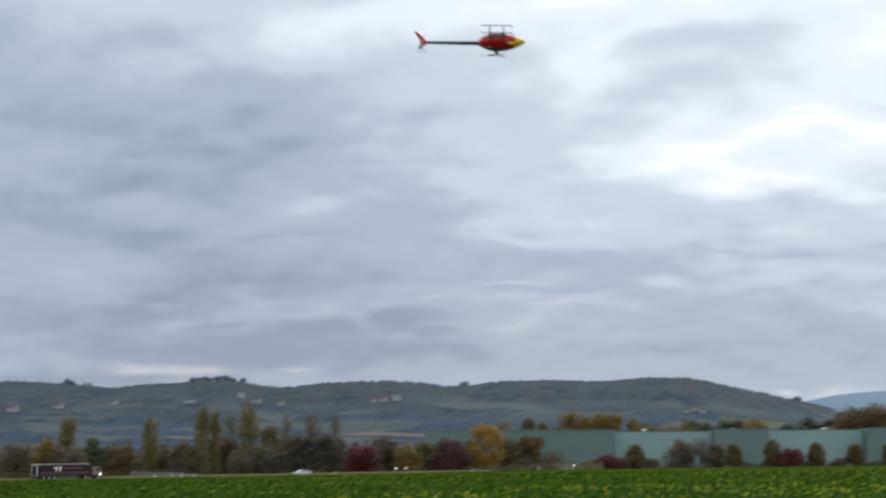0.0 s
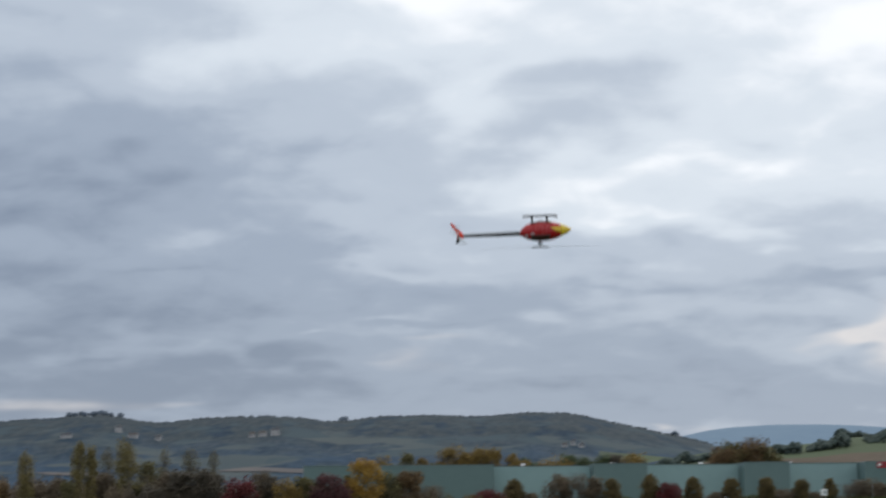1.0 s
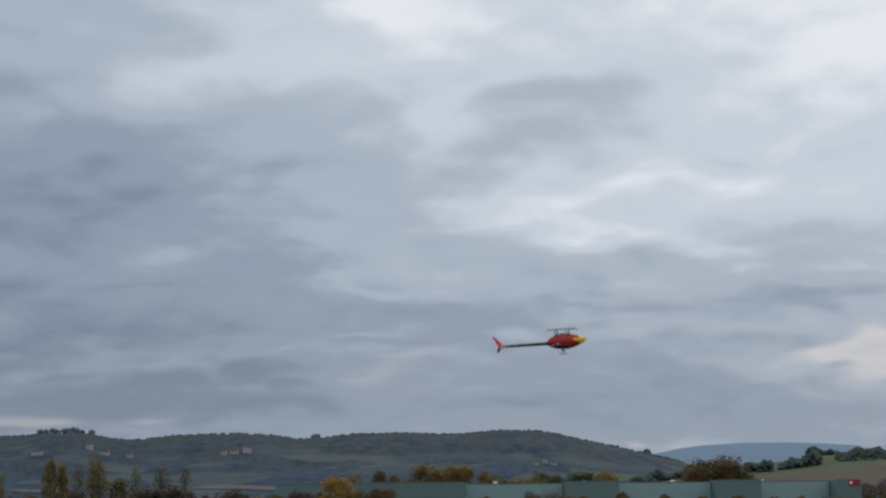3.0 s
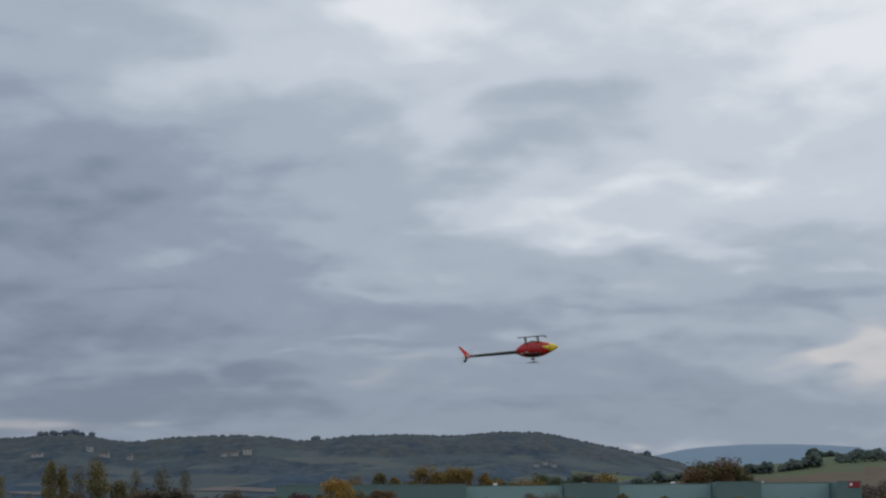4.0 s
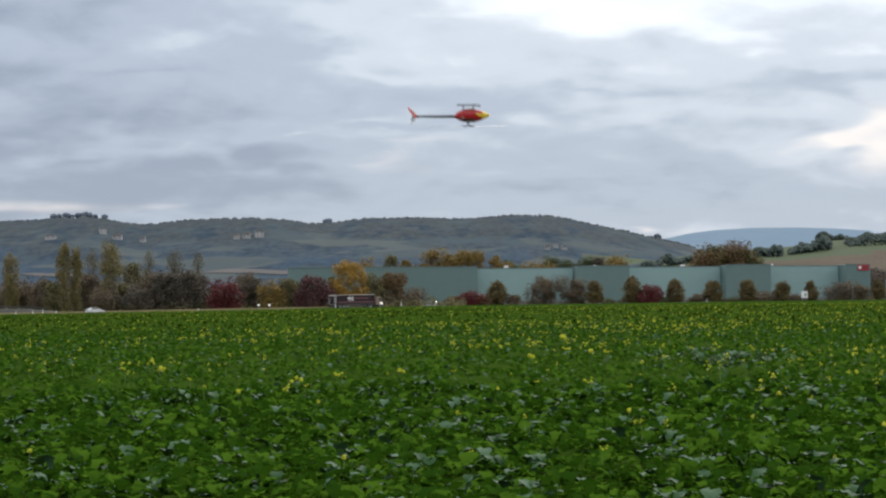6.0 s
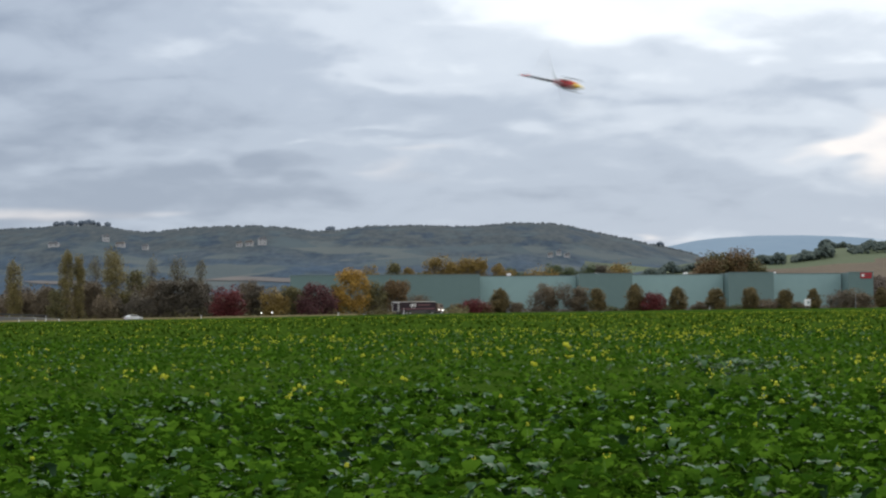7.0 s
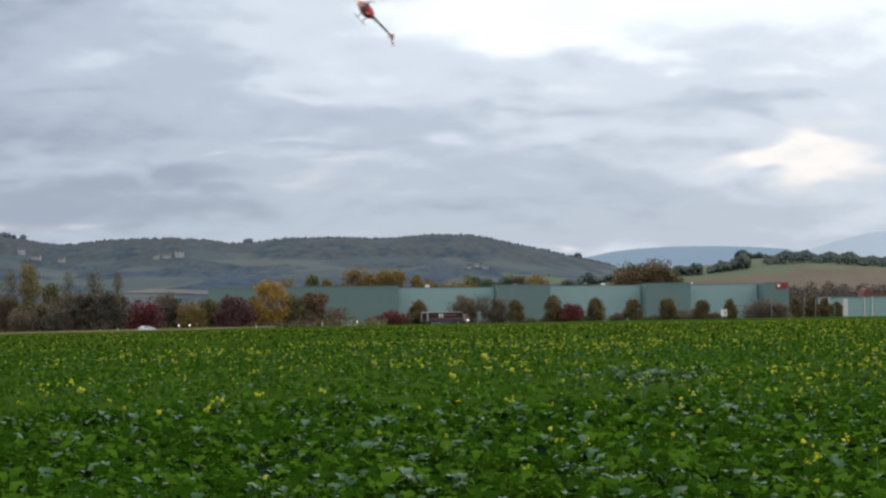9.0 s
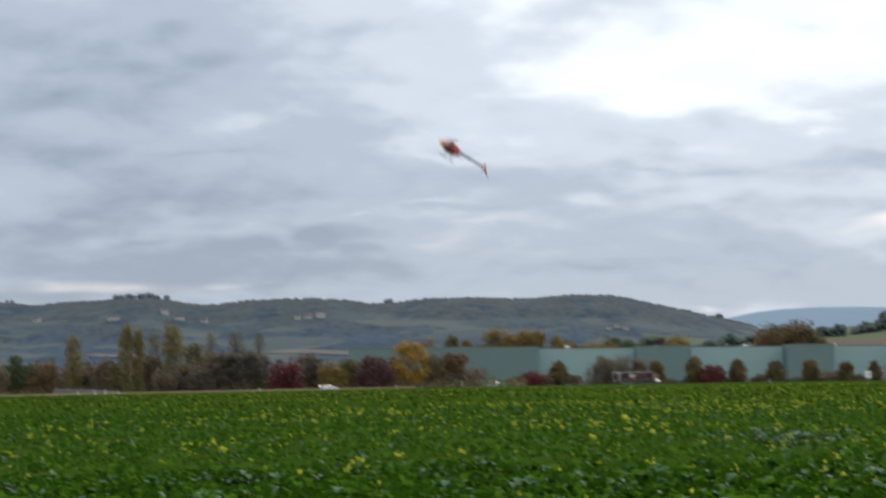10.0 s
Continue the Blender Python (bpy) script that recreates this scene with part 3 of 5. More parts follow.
def make_crop():
    # closed canopy under the single leaves, out to the road
    slopes = np.linspace(-0.36, 0.36, 260)
    ys = 6 * (80.0 ** (np.arange(260) / 259.0)) + 0
    ys = np.concatenate([ys, np.linspace(490, 760, 60)])
    X, Y = slopes[None] * ys[:, None], np.repeat(ys[:, None], 260, 1)
    jit = np.sin(X * 7.1 + Y * 3.3) * np.sin(Y * 5.7 - X * 2.9)
    Z = lie(X) + swell(X, Y) - 0.07 + 0.05 * jit
    idx = np.arange(X.size).reshape(X.shape)
    f = np.stack([idx[:-1, :-1], idx[:-1, 1:], idx[1:, 1:], idx[1:, :-1]], -1).reshape(-1, 4)
    cx, cy = X.ravel()[f].mean(1), Y.ravel()[f].mean(1)
    f = f[road_side(cx, cy) < FIELD_END]
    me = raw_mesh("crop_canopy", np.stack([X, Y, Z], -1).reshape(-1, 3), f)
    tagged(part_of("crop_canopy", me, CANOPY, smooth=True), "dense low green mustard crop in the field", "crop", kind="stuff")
    big, small = leaf_shape(), small_leaf()
    x, y = sector(4700, 13, 38, 0.255)
    tagged(leaves("mustard_leaves", big, x, y, 11, 0.165, LEAF, 0.8), "broad lobed green leaves of the mustard crop", "crop", kind="stuff")
    x, y = sector(1300, 13, 38, 0.255)
    tagged(leaves("mustard_leaves", big, x, y, 4, 0.17, LEAF_BLUE, 0.6, 0.02), "waxy blue-green upper leaves of the mustard crop", "crop", kind="stuff")
    x, y = rng.normal(7.0, 1.0, 70), rng.normal(54.5, 2.4, 70)
    tagged(leaves("mustard_leaves", big, x, y, 6, 0.19, LEAF_BLUE, 0.6, 0.0), "taller blue-green clump in the mustard crop", "crop", kind="stuff")
    x, y = sector(24000, 36, 130)
    tagged(leaves("mustard_leaves", small, x, y, 4, 0.19, LEAF, 0.9), "green leaves of the mustard crop further out", "crop", kind="stuff")
    x, y = sector(7000, 36, 130)
    tagged(leaves("mustard_leaves", small, x, y, 2, 0.14, LEAF_BLUE, 0.9, 0.03), "waxy upper leaves of the mustard crop further out", "crop", kind="stuff")
    x, y = sector(26000, 120, 390)
    tagged(leaves("mustard_leaves", small, x, y, 2, 0.32, LEAF_FAR, 1.0, 0.0), "green leaves of the far mustard crop", "crop", kind="stuff")


def flower_heads(name, x, y, size, stalk):
    """Yellow flower heads, each a loose knot of small petals on a thin stem."""
    v0, f0 = np.array([(1, 0, 0), (0, 1, 0), (-1, 0, 0), (0, -1, 0), (0, 0, 0.8), (0, 0, -0.8)], float), np.array([(0, 1, 4), (1, 2, 4), (2, 3, 4), (3, 0, 4), (1, 0, 5), (2, 1, 5), (3, 2, 5), (0, 3, 5)])
    n, per = len(x), 6
    up = rng.uniform(*stalk, n)
    own = size * rng.uniform(0.5, 1.15, n) * np.where(rng.uniform(0, 1, n) < 0.14, 1.7, 1.0)
    base = lie(x) + swell(x, y)
    at = np.repeat(np.stack([x, y, base + up], -1), per, 0) + rng.normal(0, 1, (n * per, 3)) * np.repeat(own, per)[:, None] * np.array([1.0, 1.0, 0.8])
    v, f = scatter(v0, f0, at, rng.uniform(0, 6, n * per), rng.uniform(-1, 1, n * per), np.repeat(own, per) * rng.uniform(0.5, 0.95, n * per))
    tagged(part_of(name, raw_mesh(name, v, f), PETAL), "small yellow mustard flower heads above the leaves", "flowers", kind="stuff")
    t = np.array([(0.006, 0, 0), (-0.004, 0.006, 0), (-0.004, -0.006, 0), (0, 0, 1)], float)
    at = np.stack([x, y, base - 0.15], -1)
    s = np.stack([np.full(n, 1.0 + size * 8), np.full(n, 1.0 + size * 8), up + 0.15], -1)
    v, f = scatter(t, np.array([(0, 1, 3), (1, 2, 3), (2, 0, 3)]), at, rng.uniform(0, 6, n), rng.normal(0, 0.05, n), s)
    tagged(part_of("flower_stems", raw_mesh("flower_stems", v, f), STEM), "thin green stems of the mustard flowers", "flowers", kind="stuff")


def make_flowers():
    def thick(x, y):
        p = 0.42 + 0.45 * np.sin(x * 0.31 + 1.1) * np.sin(y * 0.11) + 0.3 * np.sin(x * 0.11 - y * 0.05 + 0.6) + 2.4 * x / y
        return rng.uniform(0, 1, len(x)) < np.clip(p + 0.25 * np.exp(-((x / y + 0.15) / 0.07) ** 2), 0.08, 1.0)
    for count, r0, r1, size in ((60, 18, 34, 0.019), (460, 32, 56, 0.024), (2500, 52, 130, 0.029), (6000, 125, 400, 0.035)):
        x, y = sector(count, r0, r1)
        k = thick(x, y)
        flower_heads("mustard_flowers", x[k], y[k], size, (0.10, 0.26))


def flowering_plant(x, y, tall, size, heads):
    """A single mustard plant that stands out: stem, side leaves, heads of petals."""
    z = float(lie(np.array(x)))
    ob = empty("mustard_plant", pose(x, y, z), "tall mustard plant with a bright yellow flower head", "plant", "single flowering plants in the crop")
    part("stem", tube(tube(bmesh.new(), (0, 0, 0), (0.01, 0, tall), 0.008, 0.005, 6), (0.005, 0, tall * 0.7), (0.09, 0.03, tall * 0.93), 0.005, 0.003, 5), STEM, ob)
    r = random.Random(int(x * 100))
    for h in range(heads):
        bm = bmesh.new()
        cx, cz = (0.01, tall) if h == 0 else (0.09 * (1 if h == 1 else -0.8), tall * (0.95 if h == 1 else 0.9))
        for _ in range(12):
            bmesh.ops.create_icosphere(bm, subdivisions=1, radius=size * r.uniform(0.3, 0.5), matrix=pose(cx + r.uniform(-0.4, 0.4) * size, r.uniform(-0.4, 0.4) * size, cz + r.uniform(-0.4, 0.4) * size, r.uniform(0, 90)))
        part("flower_head", bm, PETAL, ob, "yellow four-petalled flowers in a knot")
    v, f = leaf_shape()
    for k in range(3):
        a = r.uniform(0, 6.28)
        vv, ff = scatter(v, f, np.array([[0, 0, tall * (0.45 + 0.12 * k)]]), np.array([a]), np.array([0.4]), np.array([0.13]))
        part_of("leaf", raw_mesh("leaf", vv, ff), LEAF, ob)


make_crop()
make_flowers()
for x, y, tall, size, heads in [(2.9, 52.3, 0.75, 0.10, 2), (-2.4, 24.1, 0.66, 0.05, 1), (-2.0, 27.8, 0.68, 0.05, 3), (2.7, 38.9, 0.70, 0.085, 1), (-0.7, 14.1, 0.62, 0.028, 1),
                                (1.7, 19.5, 0.62, 0.04, 1), (1.5, 37.7, 0.66, 0.07, 2), (3.9, 25.9, 0.62, 0.04, 1), (3.6, 17.2, 0.60, 0.035, 1), (-3.1, 15.5, 0.6, 0.03, 1),
                                (-1.35, 22.0, 0.62, 0.035, 1), (-4.6, 33.5, 0.66, 0.07, 2), (3.1, 33.0, 0.66, 0.05, 1), (5.5, 28.0, 0.64, 0.045, 1), (0.6, 24.5, 0.63, 0.035, 1), (-0.7, 31.0, 0.64, 0.05, 2)]:
    flowering_plant(x * 1.33, y * 1.33, tall - 0.02, size * 1.05, heads)


# ---- trees ----
# kind, x, y, height, width
# poplars along the side road
POPLARS = [
    ("poplar", -125, 600, 17.2, 3.9), ("poplar", -149, 600, 17.5, 4.9), ("poplar", -108, 590, 19.9, 3.2), ("poplar", -105, 592, 18.8, 2.7),
    ("poplar_thin", -105, 620, 18.5, 3.0), ("poplar", -96, 600, 19.6, 5.9), ("poplar_thin", -91, 640, 19.2, 2.4), ("poplar_thin", -83, 640, 18.4, 3.5),
    ("poplar_thin", -76, 640, 18.8, 2.1),
]
# the belt beside the road
BELT = [
    ("ochre", -154, 590, 12.2, 6.1), ("green", -141, 600, 11.3, 6.8), ("brown", -164, 600, 9.8, 9.8), ("brown", -148, 590, 8.6, 9.6),
    ("rust", -134, 600, 9.2, 8.9), ("brown", -125, 610, 9.7, 9.9), ("brown", -116, 600, 9.4, 7.3), ("olive", -110, 585, 9.0, 4.1),
    ("brown", -104, 605, 10.4, 8.2), ("olive", -92, 615, 14.1, 8.0), ("olive", -93, 600, 7.7, 6.5), ("brown", -97, 590, 6.1, 6.4),
    ("dark", -87, 590, 5.9, 7.0),
]
# the nearer end of the belt
BUSHY = [
    ("brown", -84, 600, 10.8, 7.5), ("dark", -80, 595, 11.0, 7.1), ("dark", -74, 595, 11.1, 7.4), ("dark", -70, 600, 10.1, 6.5),
    ("red", -62, 585, 8.2, 8.6), ("brown", -58, 600, 10.7, 5.9), ("dark", -55, 600, 9.0, 5.9), ("ochre", -49, 590, 8.0, 6.7),
    ("olive", -45, 595, 8.5, 6.5), ("brown", -41, 600, 6.8, 4.9), ("crimson", -37, 590, 8.7, 9.3), ("gold", -28, 600, 13.1, 8.8),
    ("olive", -32, 605, 9.1, 4.9), ("olive", -21, 610, 9.5, 7.6), ("rust", -15, 612, 9.8, 7.3), ("bare", -9, 615, 5.7, 7.3),
]
# before the warehouse
AVENUE = [
    ("red", 8, 640, 3.5, 7.6), ("rust", 3, 640, 2.5, 4.5), ("rust", 11, 640, 2.3, 4.9), ("oval", 16, 645, 7.1, 5.6),
    ("brown", 21, 645, 2.7, 4.5), ("bare", 27, 645, 6.6, 5.9), ("brown", 31, 648, 8.5, 6.3), ("bare", 36, 648, 8.8, 6.3),
    ("brown", 41, 648, 7.4, 6.0), ("oval", 46, 645, 7.1, 4.9), ("oval", 58, 645, 8.0, 5.9), ("red", 63, 643, 4.8, 7.3),
    ("oval", 71, 645, 7.1, 5.4),
]
# before the far end of the warehouse
AVENUE_END = [
    ("oval", 83, 648, 7.0, 5.1), ("brown", 78, 648, 2.3, 4.6), ("oval", 94, 650, 6.9, 5.1), ("brown", 100, 652, 2.4, 7.1),
    ("oval", 105, 650, 6.2, 4.8), ("oval", 114, 650, 6.5, 3.9), ("brown", 110, 655, 1.6, 5.3), ("bare", 122, 655, 5.4, 7.1),
    ("brown", 127, 655, 5.7, 7.1), ("brown", 131, 655, 4.6, 5.0), ("oval", 137, 660, 6.7, 3.9), ("oval", 143, 665, 7.0, 5.4),
    ("oval", 147, 665, 6.2, 4.3), ("oval", 151, 665, 5.1, 3.6),
]
# behind the warehouse
BEHIND = [
    ("gold", -6, 860, 22.6, 7.0), ("gold", 0, 860, 22.9, 7.9), ("gold", 7, 862, 23.1, 8.4), ("gold", 12, 860, 22.1, 6.1),
    ("gold", -32, 850, 20.2, 5.5), ("olive", -22, 855, 20.9, 6.0), ("gold", -16, 855, 18.9, 4.2), ("olive", -11, 855, 17.4, 3.2),
    ("gold", 21, 870, 20.6, 4.2), ("green", 28, 880, 18.8, 5.2), ("gold", 25, 875, 17.3, 7.1), ("gold", 35, 875, 16.9, 9.5),
    ("gold", 41, 875, 17.1, 9.5), ("green", 46, 890, 20.7, 6.3), ("green", 52, 890, 19.2, 5.8), ("green", 60, 890, 19.6, 6.3),
    ("dark", 65, 890, 19.5, 4.8), ("gold", 74, 890, 18.4, 9.7), ("rust", 112, 900, 22.1, 9.8), ("olive", 119, 905, 24.8, 11.3),
    ("rust", 126, 905, 24.7, 11.3), ("olive", 132, 905, 22.4, 8.3),
]
LABELS = {
    "oval": ("small upright oval tree with ochre-olive leaves", "tree"),
    "poplar": ("columnar poplar with thinning yellow-green autumn leaves", "tree"), "poplar_thin": ("slender half-bare poplar with pale yellow leaves", "tree"),
    "ochre": ("rounded tree with ochre autumn leaves", "tree"), "gold": ("full tree in golden orange autumn leaf", "tree"),
    "green": ("rounded dark green leafy tree", "tree"), "olive": ("small rounded tree with olive and ochre leaves", "tree"),
    "brown": ("brown autumn tree with withered leaves", "tree"), "bare": ("nearly bare grey-brown tree with fine twigs", "tree"),
    "dark": ("dense dark brown tree in the belt beside the road", "tree"), "rust": ("rust-brown autumn tree with withered leaves", "tree"),
    "red": ("spreading bush with bright red autumn leaves", "bush"), "crimson": ("broad tree with dark red leaves", "tree"),
}


def limb_mesh(kind, tall, wide, r):
    bm = bmesh.new()
    trunk = 0.010 * tall + 0.04
    tube(bm, (0, 0, -0.3), (0.03 * wide, 0, tall * 0.55), trunk, trunk * 0.5, 8)
    tube(bm, (0.03 * wide, 0, tall * 0.55), (0, 0, tall * 0.93), trunk * 0.5, trunk * 0.1, 6)
    column = kind.startswith("poplar")
    for k in range(12 if not column else 14):
        a, h = r.uniform(0, 6.28), r.uniform(0.2, 0.75) * tall
        reach = wide * (0.42 if not column else 0.3) * r.uniform(0.6, 1)
        rise = tall * (r.uniform(0.1, 0.22) if not column else 0.2)
        end = (math.cos(a) * reach, math.sin(a) * reach, min(h + rise, tall * 0.93))
        tube(bm, (0.03 * wide * h / tall, 0, h), end, trunk * 0.35, trunk * 0.06, 5)
        if kind in ("bare", "poplar_thin", "brown"):
            for _ in range(3):
                b = a + r.uniform(-1, 1)
                tip = (end[0] + math.cos(b) * wide * 0.14, end[1] + math.sin(b) * wide * 0.14, min(end[2] + tall * r.uniform(0.02, 0.12), tall))
                tube(bm, end, tip, trunk * 0.06, 0.01, 3)
    return bm


def crown_mesh(kind, tall, wide, seed, coarse=1.0):
    """Many small leaf clumps gathered in lumps, with an uneven outline and gaps."""
    g = np.random.default_rng(seed)
    column = kind.startswith("poplar")
    thin = kind in ("bare", "poplar_thin")
    lumps = 60 if column else 90 if kind == "oval" else 44
    low = 0.10 if not column else 0.06
    if tall < wide * 1.1:
        low = 0.02
    h = low + (0.93 - low) * g.uniform(0, 1, lumps)
    if column:
        span = 0.5 * np.minimum(1, (1.03 - h) * 3.2) ** 0.7 * np.where(h < 0.25, 0.8, 1)
    else:
        span = 0.5 * np.sqrt(np.clip(1 - ((h - 0.5) / 0.52) ** 2, 0.03, 1))
    if kind == "oval":
        span = 0.5 * np.sin(np.pi * np.clip(h, 0.02, 0.98) ** 0.75) ** 0.8
    a = g.uniform(0, 2 * np.pi, lumps)
    rad = span * wide * np.sqrt(g.uniform(0.02, 0.75, lumps))
    mid = np.stack([np.cos(a) * rad, np.sin(a) * rad, h * tall], -1)
    size = wide * g.uniform(0.14, 0.24, lumps) * (1.15 if column else 0.85 if kind == "oval" else 1)
    n = int((1000 + 22 * tall * wide) * (0.6 if thin else 1.4 if column else 1))
    n = min(int(n * 1.6), 5200) if tall < 21.9 or kind not in ("olive", "rust") else 9000
    n = int(n * 1.7) if kind == "oval" else n
    pick = g.integers(0, lumps, n)
    off = g.normal(0, 1, (n, 3))
    off /= np.maximum(np.linalg.norm(off, axis=1), 0.01)[:, None]
    off *= np.abs(g.normal(0.78, 0.22, (n, 1)))
    at = mid[pick] + off * size[pick][:, None] * np.array([1, 1, 1.9 if column else 0.95])
    at[:, 2] = np.maximum(at[:, 2], 0.02 * tall)
    v0 = np.array([(-0.5, 0, 0), (0.0, -0.35, 0.15), (0.5, 0.05, 0), (0.05, 0.45, -0.12), (0.0, 0.05, 0.4)])
    f0 = np.array([(0, 1, 4), (1, 2, 4), (2, 3, 4), (3, 0, 4)])
    s = g.uniform(0.5, 1.3, n) * (0.30 + 0.020 * wide) * (0.8 if thin else 1) * coarse
    return raw_mesh("crown", *scatter(v0, f0, at, g.uniform(0, 6.28, n), g.uniform(-1.5, 1.5, n), s))


def make_tree(kind, x, y, tall, wide, seed, group="trees along the road"):
    label, category = LABELS[kind]
    z = float(ground_height(x, y))
    ob = empty("bush" if category == "bush" or tall < 4 else ("poplar_tree" if kind.startswith("poplar") else "tree"), pose(x, y, z, 0, 0, seed * 47 % 360), label, category, group)
    part("trunk", limb_mesh(kind, tall, wide, random.Random(seed)), BARK, ob)
    # golden trees beyond 800 m take the duller ochre: haze put into leaf colour
    part_of("crown", crown_mesh(kind, tall, wide, seed, 1.1 if y > 800 else 1.0), CROWNS["ochre" if kind == "gold" and y > 800 else kind], ob)


for i, (kind, x, y, tall, wide) in enumerate(POPLARS + BELT + BUSHY + AVENUE + AVENUE_END + BEHIND):
    make_tree(kind, x, y, tall, wide * (1.7 if y > 800 else 1.9 if kind == "poplar_thin" else 1.3 if kind == "poplar" else 1.2), i + 11, "trees behind the warehouse" if y > 800 else ("trees before the warehouse" if y > 620 and x > -5 else "trees along the road"))


def bank(name, mat, label, category, places, size, flat=1.0):
    """Woods and scrub too far off to tell the trees apart: lumpy crowns side by side."""
    v0, f0 = ico(1)
    n = len(places)
    s = rng.uniform(0.6, 1.25, n) * size
    v0 = v0 * (1 + 0.25 * np.sin(v0[:, :1] * 5 + v0[:, 1:2] * 7))
    sizes = np.stack([s, s * rng.uniform(0.8, 1.2, n), s * flat * rng.uniform(0.8, 1.3, n)], -1)
    v, f = scatter(v0, f0, places, rng.uniform(0, 6, n), rng.uniform(-0.3, 0.3, n), sizes)
    return tagged(part_of(name, raw_mesh(name, v, f), mat, smooth=True), label, category, kind="stuff")


def thicket(name, mat, label, category, n, b0, b1, y0, y1, top, size, uneven=1.0):
    """Tangled undergrowth of small leaf clumps, up to an uneven top."""
    m, y = rng.uniform(b0, b1, n), rng.uniform(y0, y1, n)
    high = top * (1 - uneven * (0.38 - 0.23 * np.sin(m * 310 + 1) * np.sin(m * 131 + y * 0.05) - 0.15 * np.sin(m * 740)))
    at = np.stack([m * y, y, ground_height(m * y, y) + high * np.sqrt(rng.uniform(0, 1, n)) * rng.uniform(0.35, 1.05, n)], -1)
    v0 = np.array([(-0.5, 0, 0), (0.0, -0.35, 0.15), (0.5, 0.05, 0), (0.05, 0.45, -0.12), (0.0, 0.05, 0.4)])
    f0 = np.array([(0, 1, 4), (1, 2, 4), (2, 3, 4), (3, 0, 4)])
    v, f = scatter(v0, f0, at, rng.uniform(0, 6.28, n), rng.uniform(-1.5, 1.5, n), size * rng.uniform(0.6, 1.4, n))
    return tagged(part_of(name, raw_mesh(name, v, f), mat), label, category, kind="stuff")


def make_woods():
    # trees on the skyline
    m = rng.uniform(-0.34, 0.12, 1500)
    y = rng.uniform(2560, 2625, 1500)
    bank("ridge_trees", HAZED_WOODS, "trees along the ridge of the far hill", "woods", np.stack([m * y, y, ground_height(m * y, y) + 0.3], -1), 2.6, 0.8)
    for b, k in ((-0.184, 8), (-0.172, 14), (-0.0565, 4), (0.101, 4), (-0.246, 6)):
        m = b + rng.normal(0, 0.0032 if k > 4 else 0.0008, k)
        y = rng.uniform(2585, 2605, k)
        bank("ridge_trees", HAZED_WOODS_BLUE, "taller clump of trees on the far ridge", "woods", np.stack([m * y, y, ground_height(m * y, y) + 4], -1), 4.2, 1.0)
    # hedgerows and copses of the green hill
    for b0, b1, y0, y1, k, top in ((0.06, 0.14, 1180, 1215, 3000, 6), (0.185, 0.30, 1475, 1500, 3000, 4.6), (0.06, 0.14, 1330, 1350, 2600, 7), (0.165, 0.185, 1340, 1370, 900, 8), (0.148, 0.162, 1330, 1350, 600, 7),
                                   (0.10, 0.104, 1300, 1310, 200, 8), (0.192, 0.30, 1360, 1420, 3500, 6), (0.178, 0.19, 1470, 1490, 700, 7)):
        n = k // 2
        m, y = rng.uniform(b0, b1, n), rng.uniform(y0, y1, n)
        tall = top * (0.55 + 0.45 * np.sin(m * 420 + 1) * np.sin(m * 171 + 2)) * np.sqrt(rng.uniform(0, 1, n))
        bank("hedgerows", HAZED_HEDGE, "dark hedgerows and copses on the green hill", "hedge", np.stack([m * y, y, ground_height(m * y, y) + tall], -1), 0.10 * top + 0.4)
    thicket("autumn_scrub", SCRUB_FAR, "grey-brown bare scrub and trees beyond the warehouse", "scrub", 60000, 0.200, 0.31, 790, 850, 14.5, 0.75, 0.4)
    thicket("scrub_belt", CROWNS["brown"], "brown scrub and undergrowth between the roadside trees", "scrub", 36000, -0.31, -0.115, 605, 660, 13.0, 0.6, 0.8)
    thicket("scrub_belt", CROWNS["brown"], "brown scrub and undergrowth between the roadside trees", "scrub", 13000, -0.12, -0.012, 605, 660, 8.0, 0.5)
    thicket("dark_thicket", CROWNS["dark"], "dense dark bushes in the belt beside the road", "scrub", 13000, -0.162, -0.112, 592, 612, 9.5, 0.6)
    thicket("undergrowth", CROWNS["olive"], "low olive-brown undergrowth beneath the roadside trees", "scrub", 9000, -0.30, 0.01, 585, 640, 4.0, 0.5)
    thicket("clipped_hedge", CROWNS["green"], "low dark hedge before the warehouse", "hedge", 5000, 0.075, 0.112, 652, 658, 2.6, 0.35)
    thicket("clipped_hedge", CROWNS["green"], "low dark hedge before the warehouse", "hedge", 6000, 0.128, 0.168, 652, 658, 2.6, 0.35)
    thicket("low_shrubs", CROWNS["brown"], "low brown shrubs before the warehouse", "scrub", 6000, 0.0, 0.205, 650, 660, 2.2, 0.35)


make_woods()


